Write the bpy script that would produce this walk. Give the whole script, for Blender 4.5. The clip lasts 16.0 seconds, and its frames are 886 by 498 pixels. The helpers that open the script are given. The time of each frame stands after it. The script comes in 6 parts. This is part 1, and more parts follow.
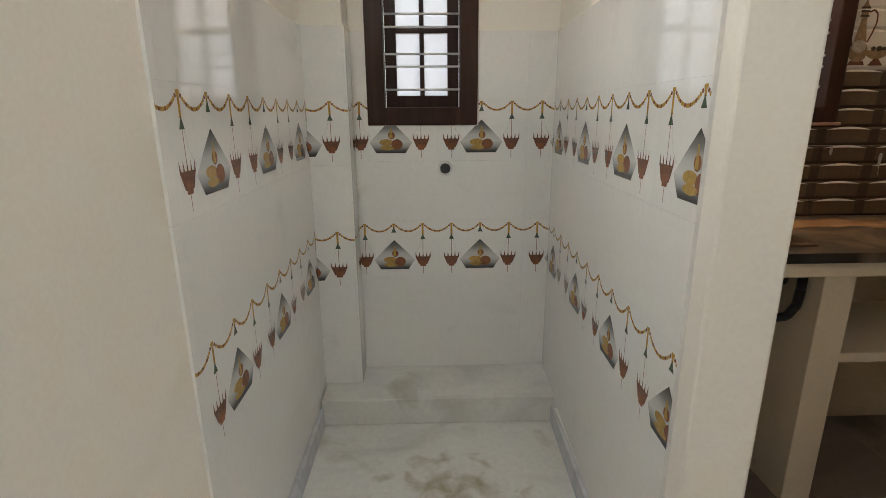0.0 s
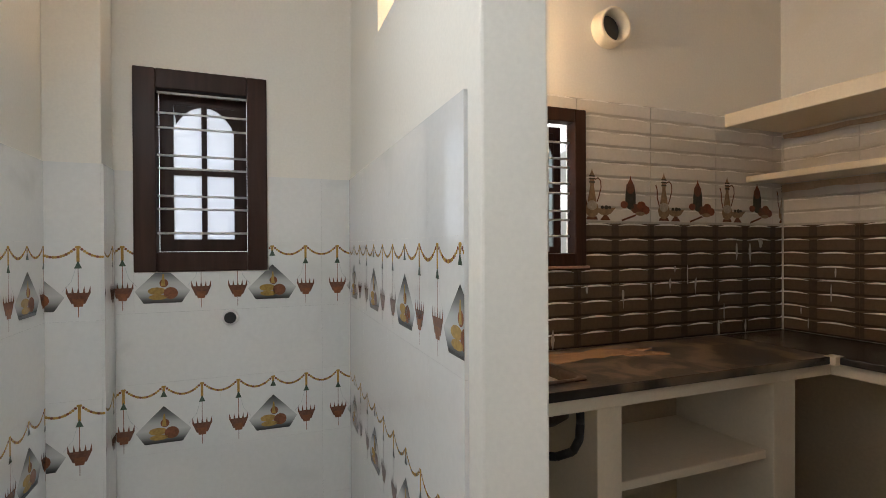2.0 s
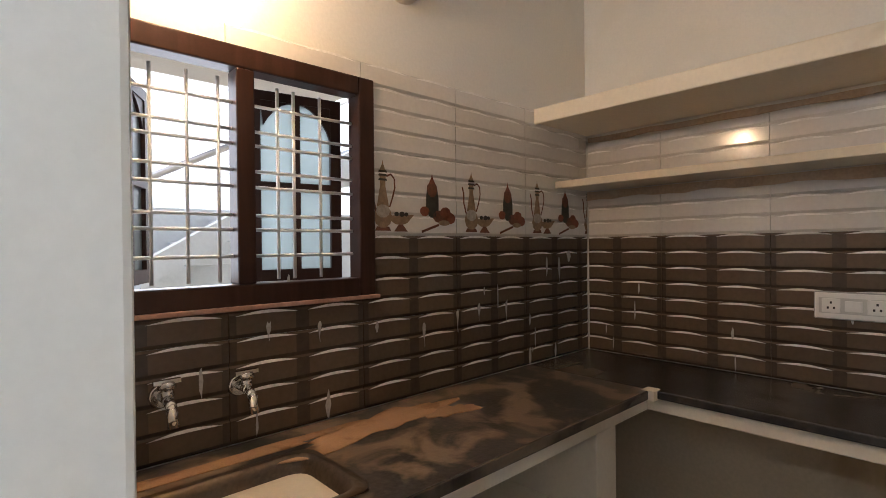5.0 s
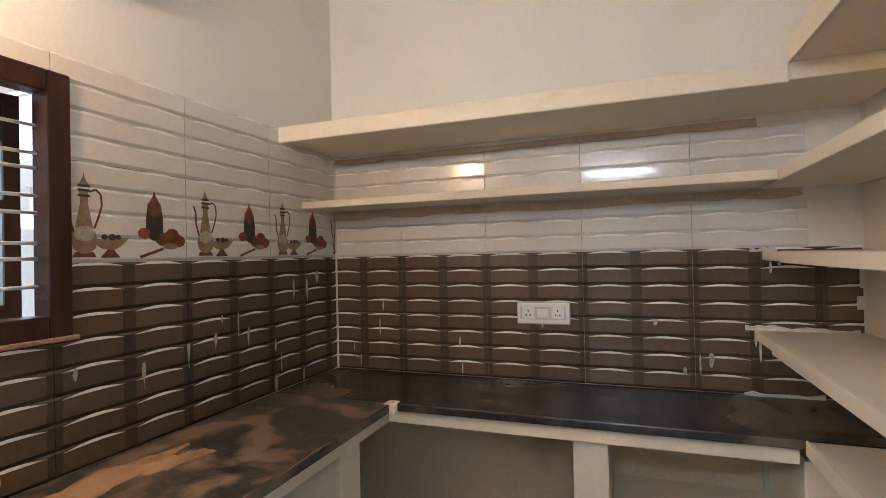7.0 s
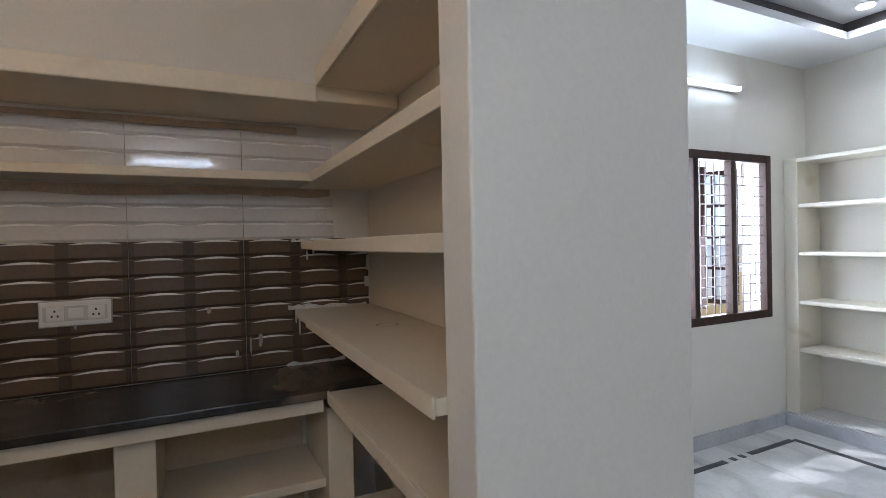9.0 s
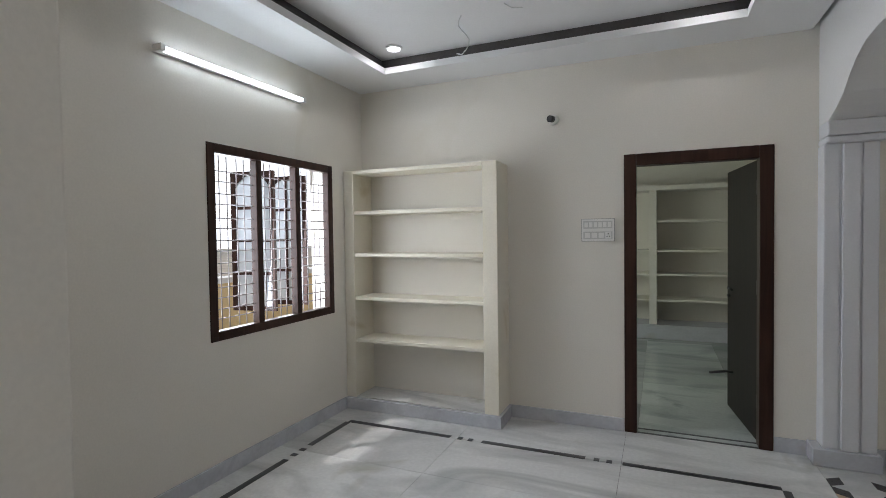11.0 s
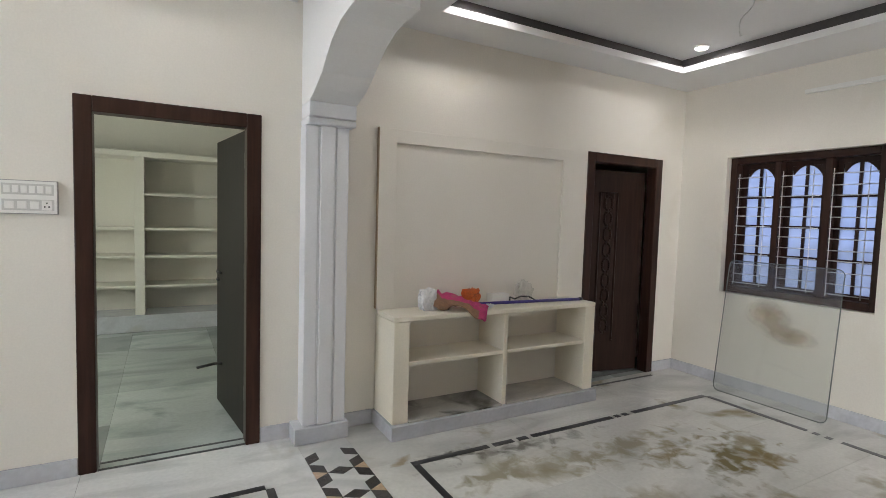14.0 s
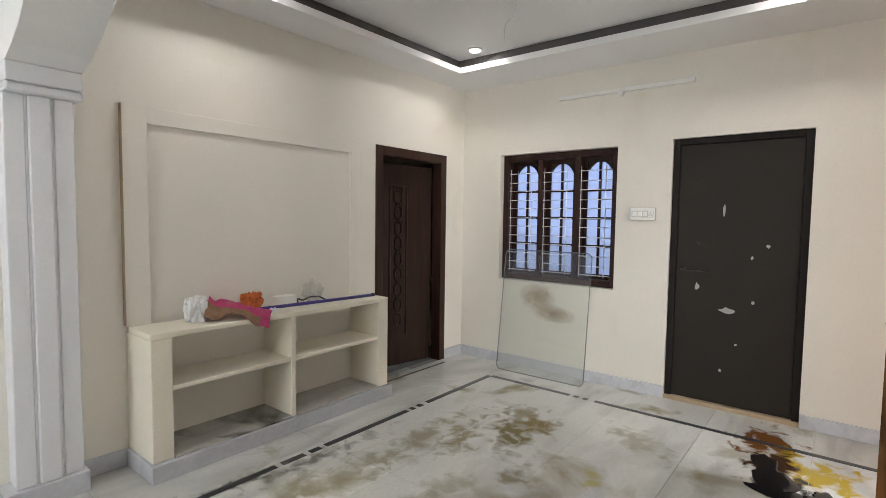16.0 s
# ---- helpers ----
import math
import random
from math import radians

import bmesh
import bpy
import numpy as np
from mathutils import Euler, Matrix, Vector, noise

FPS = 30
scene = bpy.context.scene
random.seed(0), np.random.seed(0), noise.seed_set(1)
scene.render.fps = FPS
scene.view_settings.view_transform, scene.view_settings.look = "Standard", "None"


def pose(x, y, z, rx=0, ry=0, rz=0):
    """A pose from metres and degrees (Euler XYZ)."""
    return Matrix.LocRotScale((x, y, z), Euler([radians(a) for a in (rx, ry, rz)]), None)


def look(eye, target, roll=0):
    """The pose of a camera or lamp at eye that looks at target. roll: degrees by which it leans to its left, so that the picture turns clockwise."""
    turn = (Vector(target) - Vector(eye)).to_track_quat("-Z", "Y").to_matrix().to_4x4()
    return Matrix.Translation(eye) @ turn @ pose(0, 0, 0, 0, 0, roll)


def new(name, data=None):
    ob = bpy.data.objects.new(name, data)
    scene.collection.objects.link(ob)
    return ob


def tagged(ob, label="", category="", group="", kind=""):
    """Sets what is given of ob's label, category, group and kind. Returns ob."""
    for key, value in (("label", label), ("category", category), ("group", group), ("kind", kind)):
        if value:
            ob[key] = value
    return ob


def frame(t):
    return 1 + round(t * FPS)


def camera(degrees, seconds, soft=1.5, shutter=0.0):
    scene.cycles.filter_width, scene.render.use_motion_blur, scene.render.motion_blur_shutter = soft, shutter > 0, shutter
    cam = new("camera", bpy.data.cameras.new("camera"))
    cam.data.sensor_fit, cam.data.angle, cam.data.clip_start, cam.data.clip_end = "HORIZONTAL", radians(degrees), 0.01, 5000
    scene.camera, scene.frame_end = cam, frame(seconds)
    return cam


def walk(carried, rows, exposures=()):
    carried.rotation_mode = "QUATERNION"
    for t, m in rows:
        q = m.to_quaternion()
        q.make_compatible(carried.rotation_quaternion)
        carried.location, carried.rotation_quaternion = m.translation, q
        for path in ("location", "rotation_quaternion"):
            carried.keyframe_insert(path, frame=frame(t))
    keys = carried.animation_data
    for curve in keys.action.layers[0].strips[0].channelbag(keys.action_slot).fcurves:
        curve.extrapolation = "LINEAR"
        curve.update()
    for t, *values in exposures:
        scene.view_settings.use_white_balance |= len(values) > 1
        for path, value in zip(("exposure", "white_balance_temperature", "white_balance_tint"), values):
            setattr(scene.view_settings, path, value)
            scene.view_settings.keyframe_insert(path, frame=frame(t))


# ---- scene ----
cam = camera(82.8, 16.0, soft=0.8)
PATH = [
    (0, (0.208, 0.411, 1.367), (0.263, 2.34, 0.843), -0.4),
    (0.5, (0.201, 0.379, 1.419), (0.29, 2.357, 1.141), -0.2),
    (1, (0.191, 0.373, 1.461), (0.269, 2.371, 1.417), -0.6),
    (1.5, (0.277, 0.401, 1.432), (0.58, 2.378, 1.447), -1.2),
    (2, (0.355, 0.496, 1.412), (1.089, 2.357, 1.401), -0.3),
    (2.5, (0.423, 0.628, 1.425), (1.605, 2.24, 1.362), 0.5),
    (3, (0.515, 0.677, 1.421), (1.872, 2.144, 1.334), -0.2),
    (5.5, (0.891, 1.045, 1.489), (2.259, 2.504, 1.504), -0.7),
    (6, (0.921, 1.035, 1.495), (2.55, 2.196, 1.516), -1.4),
    (6.5, (0.91, 0.986, 1.51), (2.651, 1.972, 1.522), -1.5),
    (7, (0.873, 0.962, 1.516), (2.747, 1.66, 1.538), -1.3),
    (7.5, (0.819, 0.974, 1.516), (2.798, 1.262, 1.55), -1.0),
    (8, (0.787, 0.974, 1.511), (2.779, 0.792, 1.504), -1.5),
    (8.5, (0.772, 0.955, 1.502), (2.691, 0.392, 1.49), -1.0),
    (9, (0.781, 0.907, 1.485), (2.578, 0.031, 1.457), -1.3),
    (9.5, (0.77, 0.832, 1.471), (2.275, -0.485, 1.436), -0.3),
    (9.7, (0.759, 0.798, 1.471), (2.155, -0.635, 1.43), -0.4),
    (11.8, (0.575, 0.287, 1.506), (0.878, -1.688, 1.434), -0.1),
    (12, (0.581, 0.247, 1.488), (0.721, -1.747, 1.409), 0.2),
    (12.5, (0.584, 0.139, 1.473), (0.283, -1.836, 1.382), 0.2),
    (13, (0.572, 0.055, 1.472), (-0.079, -1.834, 1.389), 0.3),
    (13.5, (0.522, -0.07, 1.475), (-0.372, -1.856, 1.357), 0.9),
    (14, (0.438, -0.192, 1.48), (-0.532, -1.937, 1.354), 1.7),
    (14.5, (0.367, -0.265, 1.466), (-0.824, -1.866, 1.329), 1.4),
    (15, (0.313, -0.291, 1.473), (-1.141, -1.656, 1.321), 1.2),
    (15.5, (0.247, -0.273, 1.47), (-1.37, -1.441, 1.332), 0.8),
    (16, (0.231, -0.276, 1.47), (-1.327, -1.524, 1.346), 0.8),
]
walk(cam, [(t, look(eye, target, roll)) for t, eye, target, roll in PATH],
     [(0, -0.1, 6900, 12), (1, -0.15, 6700, 12), (2.5, -0.05, 6200, 13), (5.5, 0.05, 5900, 14), (7, 0.65, 5600, 12), (8, 0.55, 5550, 12), (9, -0.45, 5500, 12), (9.7, -0.9, 5700, 12), (12, -1.15, 6300, 12), (13, -0.75, 6300, 12), (14.5, -0.15, 6450, 11), (16, -0.05, 6500, 11)])

# ---- world, sun, large lights ----
world = bpy.data.worlds.new("sky")
scene.world = world
world.use_nodes = True
wn = world.node_tree.nodes
sky = wn.new("ShaderNodeTexSky")
sky.sky_type, sky.sun_disc = "NISHITA", False
sky.sun_elevation, sky.sun_rotation = radians(59), radians(57)
sky.dust_density = 4.0
world.node_tree.links.new(sky.outputs[0], wn["Background"].inputs[0])
wn["Background"].inputs[1].default_value = 0.13
scene.view_settings.exposure = 0.0


def lamp(name, kind, m, energy, colour, **settings):
    data = bpy.data.lights.new(name, kind)
    data.energy, data.color = energy, colour
    for key, value in settings.items():
        if key == "size":
            data.shape, data.size, data.size_y = "RECTANGLE", value[0], value[1]
        elif key == "soft":
            data.shadow_soft_size = value
        elif key == "angle":
            data.angle = radians(value)
        elif key == "spread":
            data.spread = radians(value)
    ob = new(name, data)
    ob.matrix_world = m
    return ob


lamp("sun", "SUN", look((17.1, 6.6, 29.2), (3.1, -2.4, 1.2)), 4.0, (1, 0.95, 0.88), angle=0.5)
# sky light that enters at the openings
lamp("daylight_hall_window", "AREA", look((3.40, -2.35, 1.47), (2.0, -2.35, 1.3)), 84, (0.93, 0.97, 1), size=(1.3, 1.15))
lamp("daylight_kitchen_window", "AREA", look((1.4, 2.62, 1.68), (1.4, 1.5, 1.5)), 5.5, (0.93, 0.97, 1), size=(0.7, 0.6))
lamp("daylight_entrance", "AREA", look((-2.85, 1.1, 1.1), (-2.2, -3.2, 0.9)), 46, (1, 0.985, 0.96), size=(0.95, 2.0), spread=95)
# greenish fill added to brighten the bedroom; no window is in view there
lamp("fill_bedroom", "AREA", look((2.9, -5.2, 1.5), (1.0, -5.2, 1.2)), 40, (0.93, 1, 0.86), size=(1.0, 1.0))
# tube lights, filament bulb and ceiling spots
lamp("tube_glow_hall", "AREA", look((3.02, -2.05, 2.53), (2.0, -2.05, 2.2)), 7, (0.86, 0.95, 1), size=(1.15, 0.05))
lamp("tube_glow_passage", "AREA", look((-0.22, 1.33, 2.34), (0.8, 1.33, 1.8)), 8.5, (0.92, 0.98, 1), size=(1.15, 0.05))
lamp("bulb_glow", "POINT", pose(1.22, 2.23, 2.25), 15, (1, 0.66, 0.34), soft=0.03)
SPOTS = [(2.47, -2.93), (0.36, -2.90), (2.47, -0.72), (0.36, -0.72), (-1.42, -2.95), (-3.40, -2.86), (-1.42, -0.5), (-3.40, -0.5)]
for sx, sy in SPOTS:
    lamp("spot_glow", "AREA", look((sx, sy, 2.905), (sx, sy, 0)), 5.0 if sx < 0 else 2.5, (1, 0.97, 0.93), size=(0.09, 0.09))


# ---- materials ----
def material(name, colour, rough=0.6, metal=0.0, vary=0.08, scale=6.0, fine=60.0, bump=0.15, dirt=None, dirt_at=0.6, dirt_scale=2.5, spread=0.12, random=0.0, coat=0.0):
    """A paint-like surface: broad and fine variation of tone, relief, and stains with a shape of their own."""
    m = bpy.data.materials.new(name)
    m.use_nodes = True
    n, l = m.node_tree.nodes, m.node_tree.links
    b = n["Principled BSDF"]
    b.inputs["Roughness"].default_value, b.inputs["Metallic"].default_value = rough, metal
    b.inputs["Coat Weight"].default_value = coat
    co = n.new("ShaderNodeTexCoord")
    place = n.new("ShaderNodeNewGeometry").outputs["Position"]
    broad, small = n.new("ShaderNodeTexNoise"), n.new("ShaderNodeTexNoise")
    for tex, s, d in ((broad, scale, 4), (small, fine, 3)):
        tex.inputs["Scale"].default_value, tex.inputs["Detail"].default_value = s, d
        l.new(place, tex.inputs["Vector"])
    add = n.new("ShaderNodeMath")
    add.operation = "ADD"
    l.new(broad.outputs["Fac"], add.inputs[0])
    l.new(small.outputs["Fac"], add.inputs[1])
    ramp = n.new("ShaderNodeMapRange")
    ramp.inputs["From Min"].default_value, ramp.inputs["From Max"].default_value = 0.7, 1.3
    ramp.inputs["To Min"].default_value, ramp.inputs["To Max"].default_value = 1 - vary, 1 + vary
    l.new(add.outputs[0], ramp.inputs["Value"])
    tone = n.new("ShaderNodeVectorMath")
    tone.operation = "SCALE"
    tone.inputs[0].default_value = colour
    l.new(ramp.outputs[0], tone.inputs["Scale"])
    out = tone.outputs[0]
    if random:
        info = n.new("ShaderNodeObjectInfo")
        r = n.new("ShaderNodeMapRange")
        r.inputs["To Min"].default_value, r.inputs["To Max"].default_value = 1 - random, 1 + random
        l.new(info.outputs["Random"], r.inputs["Value"])
        t2 = n.new("ShaderNodeVectorMath")
        t2.operation = "SCALE"
        l.new(out, t2.inputs[0])
        l.new(r.outputs[0], t2.inputs["Scale"])
        out = t2.outputs[0]
    if dirt:
        stain = n.new("ShaderNodeTexNoise")
        stain.inputs["Scale"].default_value, stain.inputs["Detail"].default_value, stain.inputs["Distortion"].default_value = dirt_scale, 8, 0.6
        l.new(place, stain.inputs["Vector"])
        f = n.new("ShaderNodeMapRange")
        f.inputs["From Min"].default_value, f.inputs["From Max"].default_value = dirt_at, dirt_at + spread
        l.new(stain.outputs["Fac"], f.inputs["Value"])
        mix = n.new("ShaderNodeMix")
        mix.data_type = "RGBA"
        l.new(f.outputs[0], mix.inputs["Factor"])
        l.new(out, mix.inputs["A"])
        mix.inputs["B"].default_value = (*dirt, 1)
        out = mix.outputs["Result"]
    l.new(out, b.inputs["Base Color"])
    if bump:
        bp = n.new("ShaderNodeBump")
        bp.inputs["Strength"].default_value, bp.inputs["Distance"].default_value = bump, 0.004
        l.new(small.outputs["Fac"], bp.inputs["Height"])
        l.new(bp.outputs[0], b.inputs["Normal"])
    return m


def marble(name, base, vein, scale=1.6, rough=0.16, stain=None, stain_at=0.58, random=0.06):
    """Polished marble with drifting grey veins and clouds, and stains where given."""
    m = material(name, base, rough, 0, 0.07, 2.2, 40, 0.02, stain, stain_at, 1.7, 0.1, random)
    n, l = m.node_tree.nodes, m.node_tree.links
    b = n["Principled BSDF"]
    old = b.inputs["Base Color"].links[0].from_socket
    place = n.new("ShaderNodeNewGeometry").outputs["Position"]
    map_ = n.new("ShaderNodeMapping")
    map_.inputs["Scale"].default_value, map_.inputs["Rotation"].default_value = (0.6, 1.5, 1), (0, 0, 0.6)
    l.new(place, map_.inputs["Vector"])
    v = n.new("ShaderNodeTexNoise")
    v.inputs["Scale"].default_value, v.inputs["Detail"].default_value, v.inputs["Distortion"].default_value = scale, 9, 1.4
    l.new(map_.outputs[0], v.inputs["Vector"])
    f = n.new("ShaderNodeMapRange")
    f.inputs["From Min"].default_value, f.inputs["From Max"].default_value, f.inputs["To Max"].default_value = 0.48, 0.72, 0.75
    l.new(v.outputs["Fac"], f.inputs["Value"])
    mix = n.new("ShaderNodeMix")
    mix.data_type = "RGBA"
    l.new(f.outputs[0], mix.inputs["Factor"])
    l.new(old, mix.inputs["A"])
    mix.inputs["B"].default_value = (*vein, 1)
    l.new(mix.outputs["Result"], b.inputs["Base Color"])
    return m


def wood(name, dark, light, rough=0.4, along=(1, 1, 0.08), scale=22, sheen=0.5):
    m = material(name, dark, rough, 0, 0.12, 5, 80, 0.08)
    n, l = m.node_tree.nodes, m.node_tree.links
    b = n["Principled BSDF"]
    b.inputs["Specular IOR Level"].default_value = sheen
    old = b.inputs["Base Color"].links[0].from_socket
    place = n.new("ShaderNodeNewGeometry").outputs["Position"]
    map_ = n.new("ShaderNodeMapping")
    map_.inputs["Scale"].default_value = along
    l.new(place, map_.inputs["Vector"])
    v = n.new("ShaderNodeTexNoise")
    v.inputs["Scale"].default_value, v.inputs["Detail"].default_value, v.inputs["Distortion"].default_value = scale, 6, 0.8
    l.new(map_.outputs[0], v.inputs["Vector"])
    f = n.new("ShaderNodeMapRange")
    f.inputs["From Min"].default_value, f.inputs["From Max"].default_value = 0.4, 0.68
    l.new(v.outputs["Fac"], f.inputs["Value"])
    mix = n.new("ShaderNodeMix")
    mix.data_type = "RGBA"
    l.new(f.outputs[0], mix.inputs["Factor"])
    l.new(old, mix.inputs["A"])
    mix.inputs["B"].default_value = (*light, 1)
    l.new(mix.outputs["Result"], b.inputs["Base Color"])
    return m


def glow(name, colour, strength):
    m = bpy.data.materials.new(name)
    m.use_nodes = True
    b = m.node_tree.nodes["Principled BSDF"]
    b.inputs["Base Color"].default_value = (0.8, 0.8, 0.8, 1)
    b.inputs["Emission Color"].default_value, b.inputs["Emission Strength"].default_value = (*colour, 1), strength
    return m


def pane_material(name, tint, rough, share):
    """Thin glass: mostly clear, with a real gloss; share is how much of it is milky."""
    m = bpy.data.materials.new(name)
    m.use_nodes = True
    n, l = m.node_tree.nodes, m.node_tree.links
    n.remove(n["Principled BSDF"])
    clear, gloss, milk, a, b = (n.new("ShaderNodeBsdf" + k) if k[0] != "M" else n.new("ShaderNodeMixShader") for k in ("Transparent", "Glossy", "Translucent", "Mix", "Mix"))
    clear.inputs[0].default_value = (*tint, 1)
    milk.inputs[0].default_value = (*tint, 1)
    gloss.inputs["Roughness"].default_value = rough
    fres = n.new("ShaderNodeFresnel")
    fres.inputs[0].default_value = 1.45
    a.inputs[0].default_value = share
    l.new(clear.outputs[0], a.inputs[1])
    l.new(milk.outputs[0], a.inputs[2])
    l.new(fres.outputs[0], b.inputs[0])
    l.new(a.outputs[0], b.inputs[1])
    l.new(gloss.outputs[0], b.inputs[2])
    l.new(b.outputs[0], n["Material Output"].inputs["Surface"])
    return m


CREAM = material("cream_wall_paint", (0.795, 0.76, 0.69), 0.55, vary=0.035, scale=1.3, fine=90, bump=0.1, dirt=(0.74, 0.70, 0.61), dirt_at=0.62, dirt_scale=1.1)
WARM = material("warm_plaster_paint", (0.78, 0.69, 0.545), 0.6, vary=0.04, scale=1.5, fine=70, bump=0.15, dirt=(0.66, 0.55, 0.40), dirt_at=0.66, dirt_scale=2)
SHELFPAINT = material("yellowish_shelf_paint", (0.82, 0.77, 0.65), 0.55, vary=0.04, scale=1.6, fine=80, bump=0.12, dirt=(0.66, 0.58, 0.42), dirt_at=0.64, dirt_scale=2.2)
BAREPLASTER = material("bare_brown_plaster", (0.46, 0.35, 0.235), 0.75, vary=0.08, scale=2.2, fine=60, bump=0.3, dirt=(0.30, 0.22, 0.14), dirt_at=0.60, dirt_scale=2.5)
BAYSHADE = material("shaded_bay_plaster", (0.57, 0.46, 0.31), 0.75, vary=0.08, scale=2.2, fine=60, bump=0.3, dirt=(0.42, 0.32, 0.20), dirt_at=0.60, dirt_scale=2.5)
WHITE = material("white_ceiling_paint", (0.80, 0.80, 0.80), 0.6, vary=0.025, scale=1.0, fine=80, bump=0.06)
PALE = material("pale_column_paint", (0.76, 0.77, 0.80), 0.5, vary=0.03, scale=2, fine=80, bump=0.08)
MARBLE = marble("white_marble_floor", (0.69, 0.69, 0.68), (0.40, 0.41, 0.41), 1.5, 0.14, (0.50, 0.48, 0.42), 0.64)
MARBLE_DIRTY = marble("stained_marble_floor", (0.68, 0.68, 0.65), (0.42, 0.42, 0.40), 1.5, 0.2, (0.34, 0.30, 0.20), 0.56)
SKIRT = marble("grey_marble_skirting", (0.58, 0.59, 0.63), (0.44, 0.45, 0.49), 3.0, 0.25, (0.45, 0.44, 0.40), 0.66)
BLACK_STONE = marble("black_granite", (0.024, 0.022, 0.022), (0.07, 0.062, 0.055), 5, 0.25, (0.16, 0.125, 0.09), 0.52)
LINE = material("black_inlay", (0.035, 0.036, 0.04), 0.3, vary=0.3, scale=8, fine=60, bump=0.02, dirt=(0.25, 0.25, 0.24), dirt_at=0.66, dirt_scale=9)
BAND = material("dark_grey_band_paint", (0.085, 0.078, 0.078), 0.55, vary=0.15, scale=5, fine=60, bump=0.05)
BROWN = wood("dark_brown_wood", (0.030, 0.013, 0.009), (0.050, 0.022, 0.015), 0.38, sheen=0.25)
DOORLEAF = wood("dark_laminate", (0.012, 0.010, 0.009), (0.020, 0.015, 0.012), 0.45, sheen=0.15)
CARVED = wood("carved_dark_wood", (0.024, 0.012, 0.009), (0.040, 0.020, 0.014), 0.40, sheen=0.2)
TEAK = wood("varnished_teak", (0.085, 0.031, 0.009), (0.25, 0.105, 0.028), 0.25, (1, 1, 0.1), 12)
GREYDOOR = material("grey_brown_door_paint", (0.025, 0.020, 0.0165), 0.5, vary=0.1, scale=3, fine=50, bump=0.1, dirt=(0.08, 0.07, 0.06), dirt_at=0.70, dirt_scale=6)
GRILL = material("white_bar_enamel", (0.70, 0.70, 0.69), 0.4, vary=0.08, scale=12, fine=80, bump=0.05)
# hall window bars, colour lightened to carry the glare from outside
GRILL_GLARE = material("glare_paled_bar_enamel", (0.42, 0.39, 0.40), 0.45, vary=0.1, scale=12, fine=80, bump=0.05)
STEEL = material("brushed_steel", (0.55, 0.53, 0.50), 0.28, 1.0, 0.1, 10, 120, 0.05)
CHROME = material("chrome", (0.75, 0.74, 0.72), 0.12, 1.0, 0.05, 10, 60, 0.02)
PLASTIC = material("white_plastic", (0.84, 0.83, 0.80), 0.35, vary=0.03, scale=12, fine=90, bump=0.02)
DARKPLASTIC = material("black_plastic", (0.02, 0.02, 0.022), 0.4, vary=0.1, scale=12, fine=90, bump=0.02)
FROST = pane_material("frosted_glass", (0.92, 0.96, 1.0), 0.25, 0.5)
# dimmer copy of the frosted glass, tinted down to hold back daylight
FROSTDIM = pane_material("dimmed_frosted_glass", (0.41, 0.445, 0.44), 0.25, 0.6)
FROSTBLUE = pane_material("bluish_frosted_glass", (0.70, 0.80, 1.0), 0.25, 0.6)
GREYBOX = material("grey_plastic", (0.42, 0.41, 0.39), 0.5, vary=0.05, scale=12, fine=90, bump=0.02)
SURROUND = material("pale_grey_plastic", (0.62, 0.61, 0.585), 0.45, vary=0.04, scale=12, fine=90, bump=0.02)


GREYDOOR.node_tree.nodes["Principled BSDF"].inputs["Specular IOR Level"].default_value = 0.2


# ---- builders ----
def box(bm, x0, x1, y0, y1, z0, z1, index=0):
    v = [bm.verts.new((x, y, z)) for z in (z0, z1) for x, y in ((x0, y0), (x1, y0), (x1, y1), (x0, y1))]
    for f in ((3, 2, 1, 0), (4, 5, 6, 7), (0, 1, 5, 4), (1, 2, 6, 5), (2, 3, 7, 6), (3, 0, 4, 7)):
        bm.faces.new([v[i] for i in f]).material_index = index


def prism(bm, points, z0, z1, index=0):
    """An upright block on a ground outline, given anticlockwise."""
    low, top = ([bm.verts.new((x, y, z)) for x, y in points] for z in (z0, z1))
    bm.faces.new(low[::-1]).material_index = index
    bm.faces.new(top).material_index = index
    for i in range(len(points)):
        j = (i + 1) % len(points)
        bm.faces.new((low[i], low[j], top[j], top[i])).material_index = index


def slab(bm, points, origin, u, v, depth, index=0):
    """A plate: a flat outline in the directions u and v from origin, made thick by depth along u x v."""
    o, u, v = Vector(origin), Vector(u), Vector(v)
    w = u.cross(v).normalized() * depth
    back = [bm.verts.new(o + u * a + v * b) for a, b in points]
    front = [bm.verts.new(q.co + w) for q in back]
    bm.faces.new(back[::-1]).material_index = index
    bm.faces.new(front).material_index = index
    for i in range(len(points)):
        j = (i + 1) % len(points)
        bm.faces.new((back[i], back[j], front[j], front[i])).material_index = index


def tube(bm, a, b, r, sides=8, r2=None, index=0):
    a, b = Vector(a), Vector(b)
    m = Matrix.Translation((a + b) / 2) @ (b - a).to_track_quat("Z", "Y").to_matrix().to_4x4()
    made = bmesh.ops.create_cone(bm, cap_ends=True, segments=sides, radius1=r, radius2=r if r2 is None else r2, depth=(b - a).length, matrix=m)
    for f in {f for q in made["verts"] for f in q.link_faces}:
        f.material_index = index
        f.smooth = len(f.verts) == 4


def pipe(bm, points, r, sides=8):
    for a, b in zip(points, points[1:]):
        tube(bm, a, b, r, sides)
    for q in points[1:-1]:
        bmesh.ops.create_icosphere(bm, subdivisions=1, radius=r, matrix=Matrix.Translation(q))


def finish(bm, bevel=0.0):
    if bevel:
        bmesh.ops.bevel(bm, geom=bm.edges[:], offset=bevel, segments=2, affect="EDGES", profile=0.5)
    bmesh.ops.recalc_face_normals(bm, faces=bm.faces[:])
    return bm


